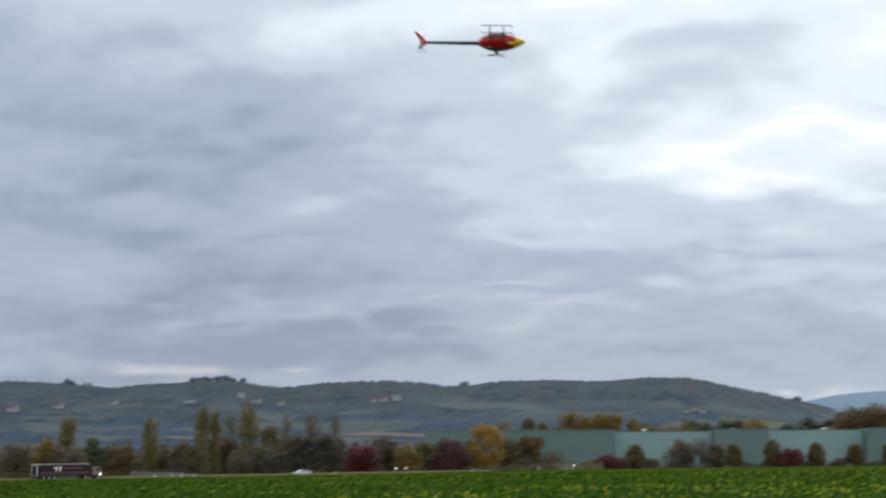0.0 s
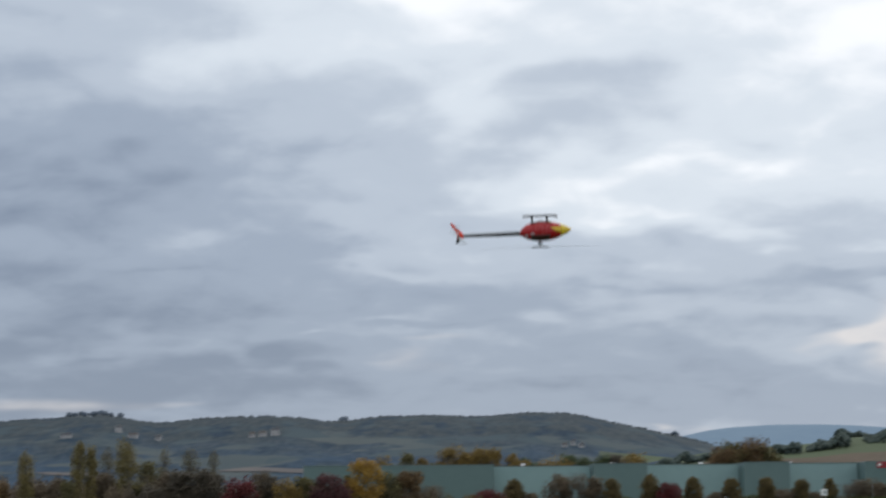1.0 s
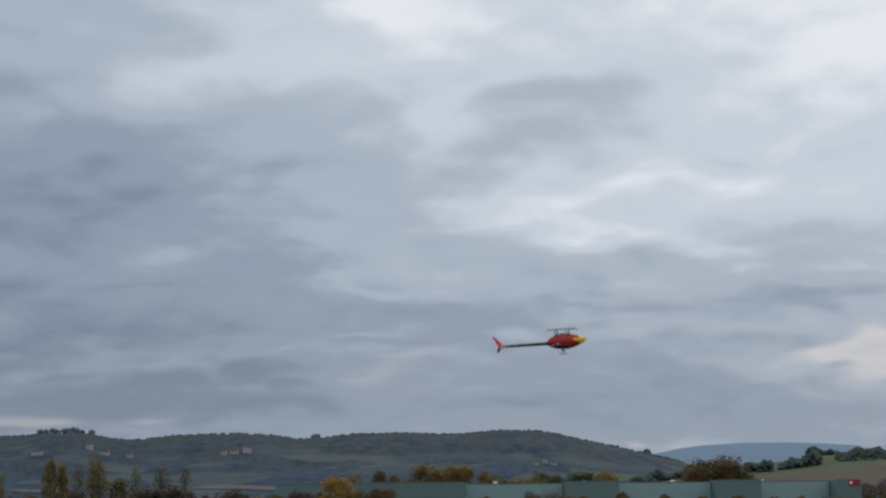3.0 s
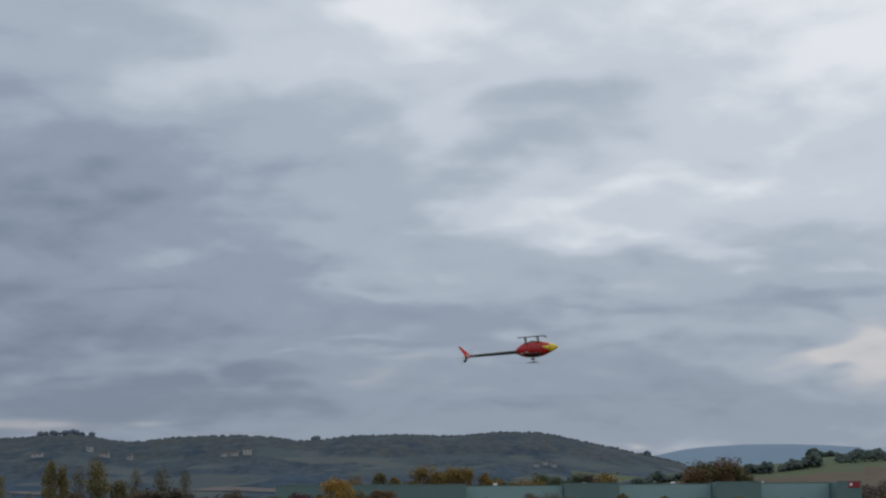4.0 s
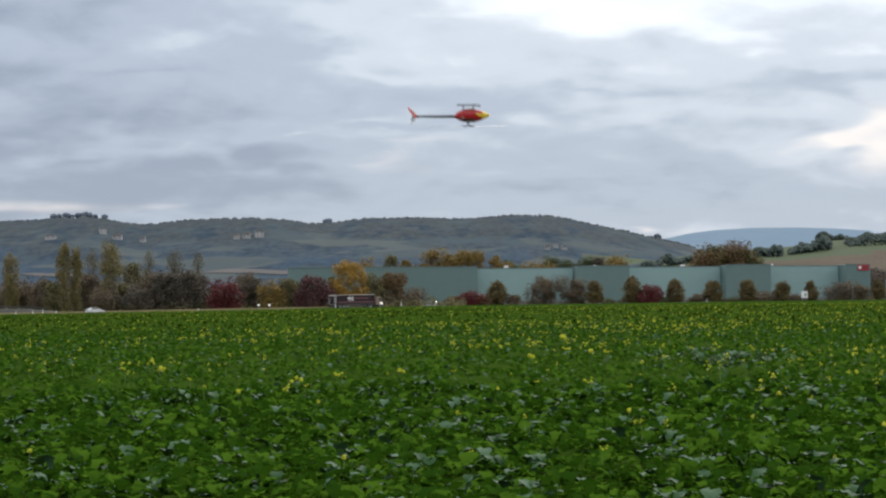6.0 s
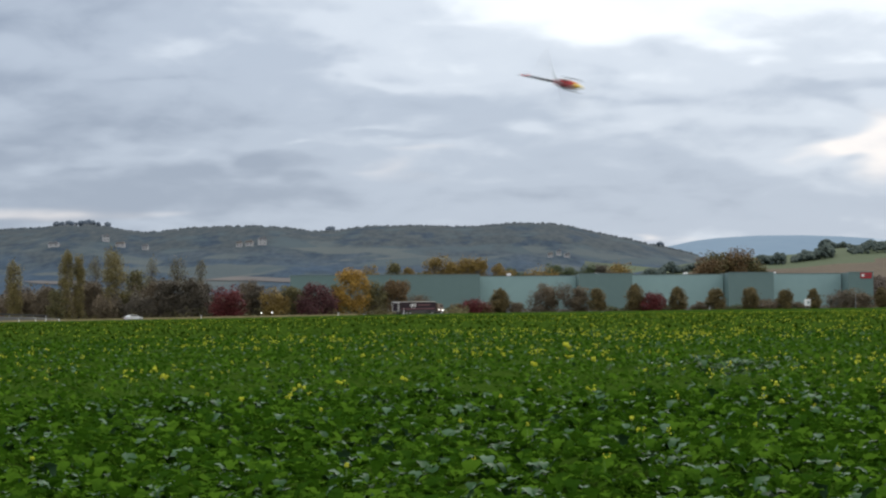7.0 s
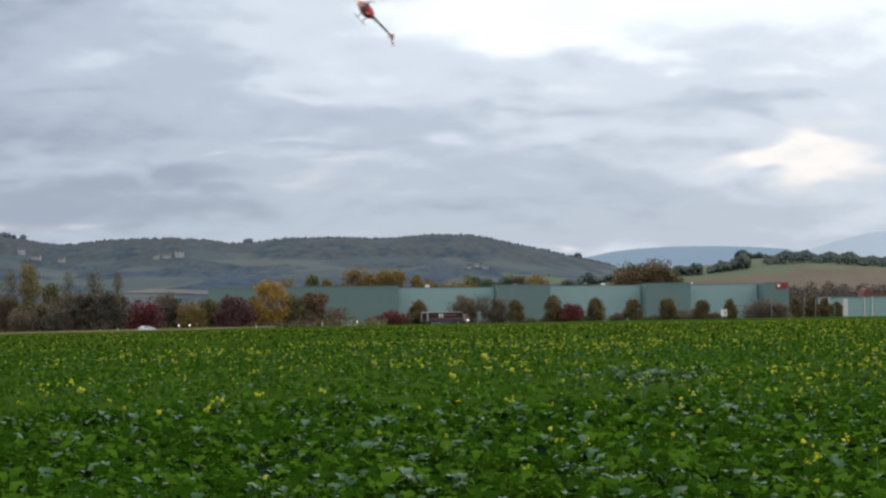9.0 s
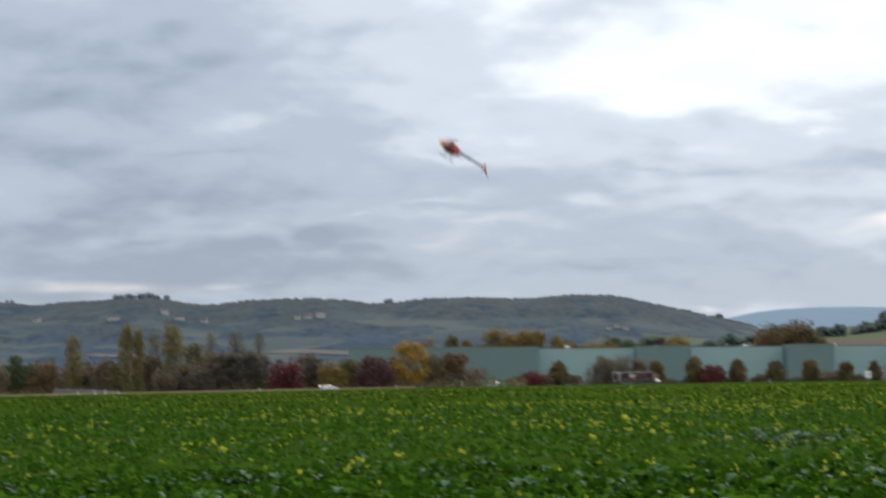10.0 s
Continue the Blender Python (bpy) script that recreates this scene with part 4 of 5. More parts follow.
# ---- buildings ----
def make_warehouse():
    ob = empty("warehouse", pose(0, 690, 0.3), "long warehouse clad in dark and pale grey-green panels", "warehouse")
    for tone, x0, x1, y, tall in (("dark", -52.2, 10.5, 690, 12.4), ("light", 10.7, 43.1, 702, 12.0), ("dark", 43.3, 61.0, 690, 12.5), ("light", 61.2, 92.7, 702, 12.2),
                                  ("dark", 92.9, 107.8, 690, 12.6), ("light", 108.0, 132.4, 702, 12.3), ("dark", 132.6, 140.7, 690, 12.5)):
        mat = CLAD_DARK if tone == "dark" else CLAD_LIGHT
        wall = part("wall", boxed(x0, x1, y - 690, 60, -0.6, tall, bevel=0.05), mat, ob, "dark grey-green cladding" if tone == "dark" else "pale grey-green cladding")
        part("parapet", boxed(x0 - 0.08, x1 + 0.08, y - 690 - 0.12, y - 690 + 0.5, tall, tall + 0.25), CLAD_TRIM, ob)
        part("roof", boxed(x0 + 0.3, x1 - 0.3, y - 690 + 0.55, 59.5, tall + 0.002, tall + 0.1), ROOF_FELT, ob)
        part("plinth", boxed(x0 + 0.02, x1 - 0.02, y - 690 - 0.1, y - 690 - 0.005, -0.6, 0.9), GREY_PANEL, ob)
        n = max(2, round((x1 - x0) / 6))
        for k in range(1, n):
            sx = x0 + (x1 - x0) * k / n
            part("seam", boxed(sx - 0.05, sx + 0.05, y - 690 - 0.03, y - 690 - 0.004, 0.9, tall), mat, wall)
    for k in range(4):
        x = 20 + 30 * k
        part("roof_vent", boxed(x, x + 1.4, 18, 19.4, 12.1, 13.1, bevel=0.1), WHITE, ob, "small white roof vent")
    sign = empty("wall_sign", pose(138.3, 689.9, 11.8), "red company sign with a white square", "sign")
    part("board", boxed(-1.9, 1.9, -0.12, -0.01, -0.95, 0.95, bevel=0.03), RED_SIGN, sign)
    part("emblem", boxed(-1.5, -0.6, -0.17, -0.125, -0.4, 0.5), WHITE, sign, "plain white square")
    part("lettering", boxed(-0.3, 1.4, -0.15, -0.125, -0.15, 0.15), MAROON, sign, "unreadable line of lettering")
    low = empty("office_building", pose(151.5, 700, 0.6), "low pale grey-green industrial building with white pillars", "building")
    part("wall", boxed(0, 48, 0, 18, -0.6, 7.3, bevel=0.05), CLAD_LIGHT, low)
    part("roof", boxed(-0.3, 48.3, -0.3, 18.3, 7.3, 7.5), ROOF_FELT, low)
    for x in (4.6, 16.6, 19.3, 27, 35, 43):
        part("pillar", boxed(x, x + 0.35, -0.5, -0.31, -0.6, 7.3), PALE_WALL, low)
    part("door", boxed(9.6, 11.2, -0.2, -0.01, -0.6, 6.8, bevel=0.04), PALE_WALL, low, "tall white roller door")
    part("panel_band", boxed(0.1, 47.9, -0.12, -0.01, 3.2, 3.5), GREY_PANEL, low)
    shed = empty("red_shed", pose(178.5, 735, 0.8), "small building with a steep dull red roof", "building")
    part("wall", boxed(-2.8, 6, -4, 4, -0.6, 7.6), PALE_WALL, shed)
    part("roof", prism(bmesh.new(), [(-3.2, 7.6), (6.5, 7.6), (6.2, 8.4), (0.8, 8.6), (-1.6, 10.4), (-2.4, 10.0)], -4.5, 4.5), RED_ROOF, shed)


make_warehouse()


def on_slope(b, rise):
    """Where a line of sight at that bearing and rise (thousandths) first meets the hillside."""
    y = np.arange(1260.0, 2600.0, 1.0)
    above = ground_height(b / 1000 * y, y) - EYE >= rise / 1000 * y
    y = float(y[np.argmax(above)]) if above.any() else 2600.0
    return b / 1000 * y, y


def make_stubble(b0, b1, low, high):
    """A pale field lying on the foot of the hill, between two heights of the slope."""
    v = []
    n = 40
    for i in range(n + 1):
        b = b0 + (b1 - b0) * i / n
        thin = min(1.0, 4 * i / n, 4 * (1 - i / n))
        mid, half = (low + high) / 2 + 0.5 * math.sin(b * 0.11), (high - low) / 2 * thin
        for rise in (mid - half, mid - half / 3, mid + half / 3, mid + half):
            x, y = on_slope(b, rise)
            v.append((x, y, float(ground_height(x, y)) + 0.6))
    f = [(4 * i + k, 4 * i + 4 + k, 4 * i + 5 + k, 4 * i + 1 + k) for i in range(n) for k in range(3)]
    tagged(part_of("stubble_field", raw_mesh("stubble_field", np.array(v), np.array(f)), FOOT_FIELD, smooth=True), "pale stubble field at the foot of the hill", "field", kind="structure")


make_stubble(-120, -56, 12.6, 14.6)
make_stubble(-205, -172, 12.4, 13.8)


def make_house(b, rise, wide, deep, tall, roof, turn, label):
    x, y = on_slope(b, rise)
    ob = empty("house", pose(x, y - 4, float(ground_height(x, y)) - 0.3, 0, 0, turn), label, "house", "houses on the hillside")
    wide, deep, tall = 0.62 * wide, 0.7 * deep, 0.66 * tall
    w, d = wide / 2, deep / 2
    wall = bmesh.new()
    box(wall, -w, w, -d, d, -4.0, tall)
    part("wall", wall, HOUSE_WALL, ob)
    part("roof", prism(bmesh.new(), [(-w - 0.5, tall), (w + 0.5, tall), (w * 0.8, tall + deep * 0.3), (-w * 0.8, tall + deep * 0.3)], -d - 0.5, d + 0.5), roof, ob)
    part("chimney", boxed(w * 0.4, w * 0.4 + 0.8, -0.4, 0.4, tall + 0.5, tall + deep * 0.3 + 1.2), TILE, ob)
    for i in range(max(2, int(wide / 4))):
        for z in (1.2, 4.2)[:1 if tall < 5 else 2]:
            sx = -w + (i + 0.5) * wide / max(2, int(wide / 4))
            part("window", boxed(sx - 0.45, sx + 0.45, -d - 0.08, -d - 0.01, z, z + 1.1), GLASS, ob)


for b, rise, wide, deep, tall, roof, turn, label in [
        (-89, 30.6, 14, 10, 8.5, SLATE, 10, "large pale farmhouse on the hillside"), (-95, 30.2, 12, 8, 5, TILE, -8, "low pale farm building with a clay roof"), (-100, 29.8, 9, 8, 5, TILE, 0, "low pale farm building with a clay roof"),
        (-189, 30.2, 18, 9, 4.5, SLATE, 5, "long low white house"), (-164, 32.6, 11, 9, 8, SLATE, 20, "pale two-storey house among trees"), (-157, 30.0, 16, 9, 4.5, TILE, 0, "long low pale house"),
        (-145, 28.6, 10, 9, 5, SLATE, 0, "pale house among trees"), (-276, 26.6, 16, 10, 5, SLATE, 0, "white house at the hill's foot"), (-253, 28.0, 12, 9, 5, TILE, 0, "pale house at the hill's foot"),
        (-226, 29.5, 12, 9, 5, SLATE, 0, "pale house on the slope"), (53, 25.0, 7, 6, 5, SLATE, 0, "white house in the village"), (49, 24.0, 8, 6, 4, TILE, 0, "pale house in the village"), (57, 23.8, 8, 6, 4, SLATE, 10, "pale house in the village")]:
    make_house(b, rise, wide, deep, tall, roof, turn, label)


# ---- roadside ----
def make_post(x, y, tall):
    ob = empty("delineator_post", pose(x, y, float(lie(np.array(x))) + 0.1), "white plastic roadside marker post with a dark band", "marker post", "marker posts along the road")
    part("shaft", prism(bmesh.new(), [(-0.09, 0), (0.09, 0), (0.09, tall - 0.12), (-0.09, tall)], -0.06, 0.06), WHITE, ob)
    part("band", boxed(-0.1, 0.1, -0.07, 0.07, tall * 0.72, tall * 0.86), CHASSIS, ob, "dark reflector band")


for x, y, tall in ((-98.5, 478, 1.1), (-96, 485, 1.2), (-92.7, 480, 1.4), (-60.7, 512, 1.1), (-28.6, 542, 1.3), (-11.8, 556, 1.9), (80, 638, 1.4), (99, 655, 1.4), (-90, 482, 1.1)):
    make_post(x, y, tall)


def make_marker_lamp(x, y):
    ob = empty("marker_lamp", pose(x, y, float(lie(np.array(x))) + 0.1), "small bright white lamp on a short post beside the road", "lamp", "white lamps along the road")
    part("post", tube(bmesh.new(), (0, 0, 0), (0, 0, 1.25), 0.04, 0.04, 8), STEEL, ob)
    part("housing", boxed(-0.2, 0.2, -0.02, 0.12, 1.12, 1.50, bevel=0.02), CHASSIS, ob)
    part("lens", boxed(-0.14, 0.14, -0.06, -0.021, 1.18, 1.46, bevel=0.015), LAMP, ob, "lit white lens")


for x, y in ((-46.8, 522), (-44.3, 524), (-2.5, 566)):
    make_marker_lamp(x, y)


def make_road_sign():
    ob = empty("road_sign", pose(98.5, 572, 0.5), "square white notice board on two posts at the field's edge", "sign")
    for x in (-0.5, 0.5):
        part("post", tube(bmesh.new(), (x, 0, 0), (x, 0, 2.3), 0.05, 0.05, 8), STEEL, ob)
    part("board", boxed(-0.85, 0.85, -0.1, -0.055, 1.4, 3.2, bevel=0.02), WHITE, ob)
    part("lettering", boxed(-0.1, 0.6, -0.115, -0.102, 1.8, 2.7), GREY_PANEL, ob, "grey unreadable print")


make_road_sign()


def make_pole(x, y, tall):
    ob = empty("sign_pole", pose(x, y, float(lie(np.array(x)))), "thin grey metal pole beside the road", "pole")
    part("pole", tube(bmesh.new(), (0, 0, 0), (0, 0, tall), 0.09, 0.06, 8), STEEL, ob)


for x, y, tall in ((125, 640, 4.5), (142, 655, 6), (148, 655, 5.5)):
    make_pole(x, y, tall)


def make_ramp():
    """Side road climbing away on a low bank beyond the country road, with a steel crash barrier along its top."""
    ground = float(lie(np.array(-105.0)))
    ramp = prism(bmesh.new(), [(-111.5, -0.3), (-94.5, -0.3), (-94.5, 0.62), (-98.5, 0.95), (-104.0, 1.3), (-111.5, 1.5)], 0.0, 7.0)
    ob = part("side_road", ramp, RAMP)
    ob.matrix_world = pose(0, 511, ground)
    tagged(ob, "pale grey side road on a low bank", "road", kind="structure")
    rail = empty("crash_barrier", pose(-104.8, 511.6, ground + 1.25, 0, 2.5, 0), "grey steel crash barrier along the side road", "barrier")
    part("rail", prism(bmesh.new(), [(-6.4, 0.5), (6.4, 0.5), (6.4, 0.85), (-6.4, 0.85)], -0.04, 0.04), CHASSIS, rail)
    for k in range(-2, 3):
        part("post", boxed(k * 3.0 - 0.06, k * 3.0 + 0.06, 0.05, 0.15, -0.25, 0.8), STEEL, rail)


make_ramp()


# ---- vehicles ----
def wheel(parent, x, y, r, width):
    """A wheel in its vehicle's space; x forward, y to the left."""
    ob = part("wheel", tube(bmesh.new(), (0, -width / 2, 0), (0, width / 2, 0), r * 0.55, r * 0.55, 12), STEEL, parent)
    bm = bmesh.new()
    prof = [(r * 0.55, -width / 2), (r * 0.95, -width / 2), (r, -width * 0.35), (r, width * 0.35), (r * 0.95, width / 2), (r * 0.55, width / 2)]
    rows = [[bm.verts.new((math.cos(a) * q, w, math.sin(a) * q)) for q, w in prof] for a in np.linspace(0, 2 * math.pi, 20, endpoint=False)]
    for a, b in zip(rows, rows[1:] + rows[:1]):
        for i in range(len(prof)):
            j = (i + 1) % len(prof)
            bm.faces.new((a[i], a[j], b[j], b[i]))
    bmesh.ops.recalc_face_normals(bm, faces=bm.faces)
    part("tyre", bm, RUBBER, ob)
    ob["centre"] = (x, y, r)
    ob.location = (x, y, r)
    return ob


def make_truck():
    """Articulated lorry, nose along +x, wheels on z = 0; its middle at the origin."""
    ob = empty("articulated_lorry", Matrix(), "articulated lorry with a dark curtain-sided trailer and beige cab", "truck")
    part("trailer_deck", boxed(-8.2, 5.4, -1.22, 1.22, 1.0, 1.3), CHASSIS, ob)
    part("roof", boxed(-8.2, 5.4, -1.27, 1.27, 3.5, 3.62, bevel=0.04), PALE_WALL, ob, "off-white trailer roof and top rail")
    part("curtain", boxed(-8.0, 5.3, -1.25, -1.2, 1.25, 3.48, bevel=0.02), CURTAIN, ob, "dark tarpaulin side curtain")
    part("curtain", boxed(-8.0, 5.3, 1.2, 1.25, 1.25, 3.48, bevel=0.02), CURTAIN, ob, "dark tarpaulin side curtain")
    for y0, y1, z0, z1 in ((-1.27, -1.1, 1.0, 3.47), (1.1, 1.27, 1.0, 3.47), (-1.1, 1.1, 3.31, 3.47), (-1.1, 1.1, 1.0, 1.15)):
        part("rear_frame", boxed(-8.2, -8.02, y0, y1, z0, z1, bevel=0.02), PALE_WALL, ob, "pale rear door frame")
    for y in (-1.09, 0.01):
        part("rear_door", boxed(-8.17, -8.05, y, y + 1.08, 1.16, 3.30, bevel=0.02), CURTAIN, ob, "dark rear door")
    part("front_wall", boxed(5.3, 5.4, -1.2, 1.2, 1.25, 3.48), CURTAIN, ob)
    part("side_rail", boxed(-8.0, 5.3, -1.27, -1.23, 1.02, 1.22), CHASSIS, ob, "dark lower side rail")
    # printed emblem: slanting strokes and a line too small to read
    for x0, w, z0, z1 in ((-3.6, 0.35, 2.0, 3.1), (-2.6, 0.35, 2.0, 3.1), (-4.2, 1.0, 2.65, 2.85), (-3.2, 0.9, 2.65, 2.85)):
        part("emblem", prism(bmesh.new(), [(x0, z0), (x0 + w, z0), (x0 + w + 0.25, z1), (x0 + 0.25, z1)], -1.275, -1.255), WHITE, ob, "plain white stroke")
    part("lettering", boxed(-1.4, 3.3, -1.27, -1.255, 2.5, 2.85), MAROON, ob, "unreadable reddish line of print")
    part("stripe", boxed(-7.2, 5.1, -1.265, -1.253, 1.5, 1.85), MAROON, ob, "dull reddish stripe")
    cab = part("cab", prism(bmesh.new(), [(6.0, 0.9), (8.15, 0.9), (8.25, 1.9), (7.95, 2.75), (7.5, 2.95), (6.0, 3.05)], -1.2, 1.2), CAB, ob, "beige tractor cab")
    part("windscreen", prism(bmesh.new(), [(8.24, 1.95), (8.27, 1.95), (8.02, 2.68), (7.99, 2.68)], -1.05, 1.05), GLASS, cab)
    part("side_lamp", boxed(7.62, 8.05, -1.235, -1.203, 1.0, 1.42, bevel=0.02), LAMP, cab, "bright white side lamp")
    for y in (-1.215, 1.205):
        part("side_window", prism(bmesh.new(), [(6.9, 2.0), (7.95, 2.0), (7.8, 2.65), (6.9, 2.65)], y, y + 0.01), GLASS, cab)
    part("bumper", boxed(8.0, 8.35, -1.2, 1.2, 0.35, 0.9, bevel=0.08), CHASSIS, cab)
    for y in (-0.95, 0.75):
        part("headlight", boxed(8.2, 8.38, y, y + 0.25, 0.92, 1.12, bevel=0.03), LAMP, cab, "lit headlight")
    part("chassis", boxed(2.5, 8.0, -0.45, 0.45, 0.55, 0.98), CHASSIS, ob)
    part("side_guard", boxed(-3.0, 2.2, -1.2, -1.1, 0.45, 0.95), CHASSIS, ob)
    part("underrun_bar", boxed(-8.2, -8.05, -1.15, 1.15, 0.4, 0.6), CHASSIS, ob)
    spins = []
    for x in (-6.4, -5.1, -3.8, 4.0, 7.4):
        for y in (-1.0, 1.0):
            spins.append(wheel(ob, x, y, 0.5, 0.34))
    return ob, spins


def make_car(label):
    """White saloon, nose along +x, wheels on z = 0."""
    ob = empty("car", Matrix(), label, "car")
    outline = [(-2.15, 0.35), (2.1, 0.35), (2.15, 0.7), (1.25, 0.92), (-2.05, 1.0), (-2.15, 0.7)]
    part("body", prism(bmesh.new(), outline, -0.88, 0.88), CAR_PAINT, ob)
    part("roof", loft(bmesh.new(), [[(-1.75, -0.82, 0.96), (1.15, -0.82, 0.92), (1.15, 0.82, 0.92), (-1.75, 0.82, 0.96)], [(-1.1, -0.62, 1.36), (0.35, -0.62, 1.36), (0.35, 0.62, 1.36), (-1.1, 0.62, 1.36)]]), CAR_PAINT, ob)
    for y, o in ((-1, -0.02), (1, 0.02)):
        part("side_window", loft(bmesh.new(), [[(-1.45, y * 0.81 + o, 1.02), (0.85, y * 0.81 + o, 1.0), (0.25, y * 0.66 + o, 1.30), (-1.05, y * 0.66 + o, 1.30)], [(-1.45, y * 0.79 + o, 1.02), (0.85, y * 0.79 + o, 1.0), (0.25, y * 0.64 + o, 1.30), (-1.05, y * 0.64 + o, 1.30)]]), GLASS, ob)
    part("bumper", boxed(2.08, 2.24, -0.8, 0.8, 0.3, 0.55, bevel=0.05), GREY_PANEL, ob)
    for y in (-0.75, 0.5):
        part("headlight", boxed(2.02, 2.17, y, y + 0.25, 0.62, 0.76, bevel=0.02), GREY_PANEL, ob)
        part("tail_light", boxed(-2.17, -2.08, y, y + 0.25, 0.68, 0.85), RED_SIGN, ob)
    spins = [wheel(ob, x, y, 0.32, 0.2) for x in (-1.35, 1.35) for y in (-0.78, 0.78)]
    return ob, spins


# ---- the model helicopter ----
def make_helicopter():
    """Nose along +x, up along +z, the rotor mast at the origin; 1.35 m from nose to tail."""
    ob = empty("model_helicopter", Matrix(), "red and yellow radio-controlled model helicopter with black tail boom", "helicopter")

    def taper(t, rear=0.68):
        """How full the fuselage is from its rear (0) to the tip of the nose (1)."""
        return max(0.05, max(0.0, math.sin(math.pi * min(1, 0.03 + 0.97 * t) ** 0.82)) ** (rear if t < 0.4 else 0.72))

    def breadth(t):
        """Seen from above the rear is blunter."""
        return taper(t, 0.45)

    def skin(x0, x1, n, grow=0.0):
        """Rings of the fuselage between two stations."""
        rings = []
        for x in np.linspace(x0, x1, n):
            t = (x + 0.215) / 0.575
            full = taper(t)
            up, down, half = 0.104 * full + grow, 0.124 * full + grow, 0.090 * breadth(t) + grow
            mid = -0.012 - 0.045 * max(0, t - 0.55) ** 1.3
            ring = []
            for k in range(20):
                a = 2 * math.pi * k / 20
                s, c = math.sin(a), math.cos(a)
                ring.append((x, math.copysign(abs(c) ** 0.85, c) * half, mid + (up if s > 0 else down) * math.copysign(abs(s) ** 0.9, s)))
            rings.append(ring)
        return rings

    part("canopy", loft(bmesh.new(), skin(-0.215, 0.235, 16)), HELI_RED, ob, "glossy red canopy", smooth=True)
    part("nose", loft(bmesh.new(), skin(0.2355, 0.36, 9)), HELI_YELLOW, ob, "yellow nose", smooth=True)

    def belly_panel(name, mat, x0, x1, y0, y1, lift, label):
        """A thin panel that follows the fuselage's underside."""
        bm = bmesh.new()
        rows = []
        for x in np.linspace(x0, x1, 9):
            t = (x + 0.215) / 0.575
            full = taper(t)
            mid = -0.012 - 0.045 * max(0, t - 0.55) ** 1.3
            row = []
            for y in np.linspace(y0, y1, 7):
                c = min(0.98, (abs(y) / (0.090 * breadth(t))) ** (1 / 0.85))
                row.append(bm.verts.new((x, y, mid - 0.124 * full * math.sqrt(1 - c * c) ** 0.9 - lift)))
            rows.append(row)
        for a, b in zip(rows, rows[1:]):
            for i in range(6):
                bm.faces.new((a[i], a[i + 1], b[i + 1], b[i]))
        bmesh.ops.recalc_face_normals(bm, faces=bm.faces)
        bmesh.ops.solidify(bm, geom=bm.faces[:], thickness=0.003)
        part(name, bm, mat, ob, label, smooth=True)

    belly_panel("belly_opening", HELI_DARK, -0.11, 0.135, -0.055, 0.055, 0.004, "dark opening in the underside")
    belly_panel("battery", HELI_WHITE, -0.02, 0.035, -0.03, 0.012, 0.009, "white battery in the opening")
    belly_panel("motor", HELI_YELLOW, 0.085, 0.115, -0.012, 0.025, 0.009, "yellow motor cover in the opening")

    def patch(name, mat, outline, side, label):
        """A thin panel that follows the fuselage's side."""
        bm = bmesh.new()
        rows = []
        for u in np.linspace(0, 1, 9):
            row = []
            for w in np.linspace(0, 1, 5):
                (xa, za), (xb, zb) = outline[0], outline[1]
                (xc, zc), (xd, zd) = outline[2], outline[3]
                x = (xa * (1 - u) + xb * u) * (1 - w) + (xd * (1 - u) + xc * u) * w
                z = (za * (1 - u) + zb * u) * (1 - w) + (zd * (1 - u) + zc * u) * w
                t = (x + 0.215) / 0.575
                full = taper(t)
                mid = -0.012 - 0.045 * max(0, t - 0.55) ** 1.3
                q = min(0.97, abs(z - mid) / (full * (0.104 if z > mid else 0.124)))
                y = 0.090 * breadth(t) * max(0.05, 1 - q ** (2 / 0.9)) ** 0.45 + 0.004
                row.append(bm.verts.new((x, side * y, z)))
            rows.append(row)
        for a, b in zip(rows, rows[1:]):
            for i in range(4):
                bm.faces.new((a[i], a[i + 1], b[i + 1], b[i]))
        bmesh.ops.recalc_face_normals(bm, faces=bm.faces)
        bmesh.ops.solidify(bm, geom=bm.faces[:], thickness=0.003)
        part(name, bm, mat, ob, label, smooth=True)

    for side in (-1, 1):
        patch("side_opening", HELI_DARK, [(-0.11, 0.022), (0.12, 0.018), (0.10, 0.080), (-0.09, 0.082)], side, "dark cut-out in the canopy")
        patch("marking", HELI_WHITE, [(-0.175, 0.016), (-0.135, 0.016), (-0.13, 0.032), (-0.165, 0.030)], side, "small white marking")
        patch("marking", HELI_WHITE, [(-0.115, 0.002), (-0.07, 0.002), (-0.065, 0.016), (-0.11, 0.016)], side, "small white marking")
        patch("flash", HELI_YELLOW, [(0.12, -0.06), (0.232, -0.06), (0.232, 0.0), (0.18, -0.015)], side, "yellow flash running back from the nose")
    part("tail_boom", tube(bmesh.new(), (-0.19, 0, -0.005), (-0.93, 0, -0.005), 0.026, 0.017, 14), CARBON, ob, "black carbon tail boom", smooth=False)
    part("boom_clamp", tube(bmesh.new(), (-0.225, 0, -0.005), (-0.17, 0, -0.005), 0.034, 0.034, 12), HELI_RED, ob)
    part("tail_case", boxed(-0.945, -0.87, -0.022, 0.022, -0.035, 0.025, bevel=0.008), HELI_FIN, ob, "neon red tail gearbox case")
    part("tail_fin", prism(bmesh.new(), [(-0.87, -0.025), (-0.94, -0.025), (-1.02, -0.15), (-0.995, -0.155), (-0.915, -0.075)], -0.006, 0.006), HELI_FIN, ob, "neon red swept tail fin")
    part("tail_fin", prism(bmesh.new(), [(-0.90, 0.02), (-0.945, 0.02), (-0.965, 0.075), (-0.93, 0.075)], -0.006, 0.006), CARBON, ob, "short black upper fin")
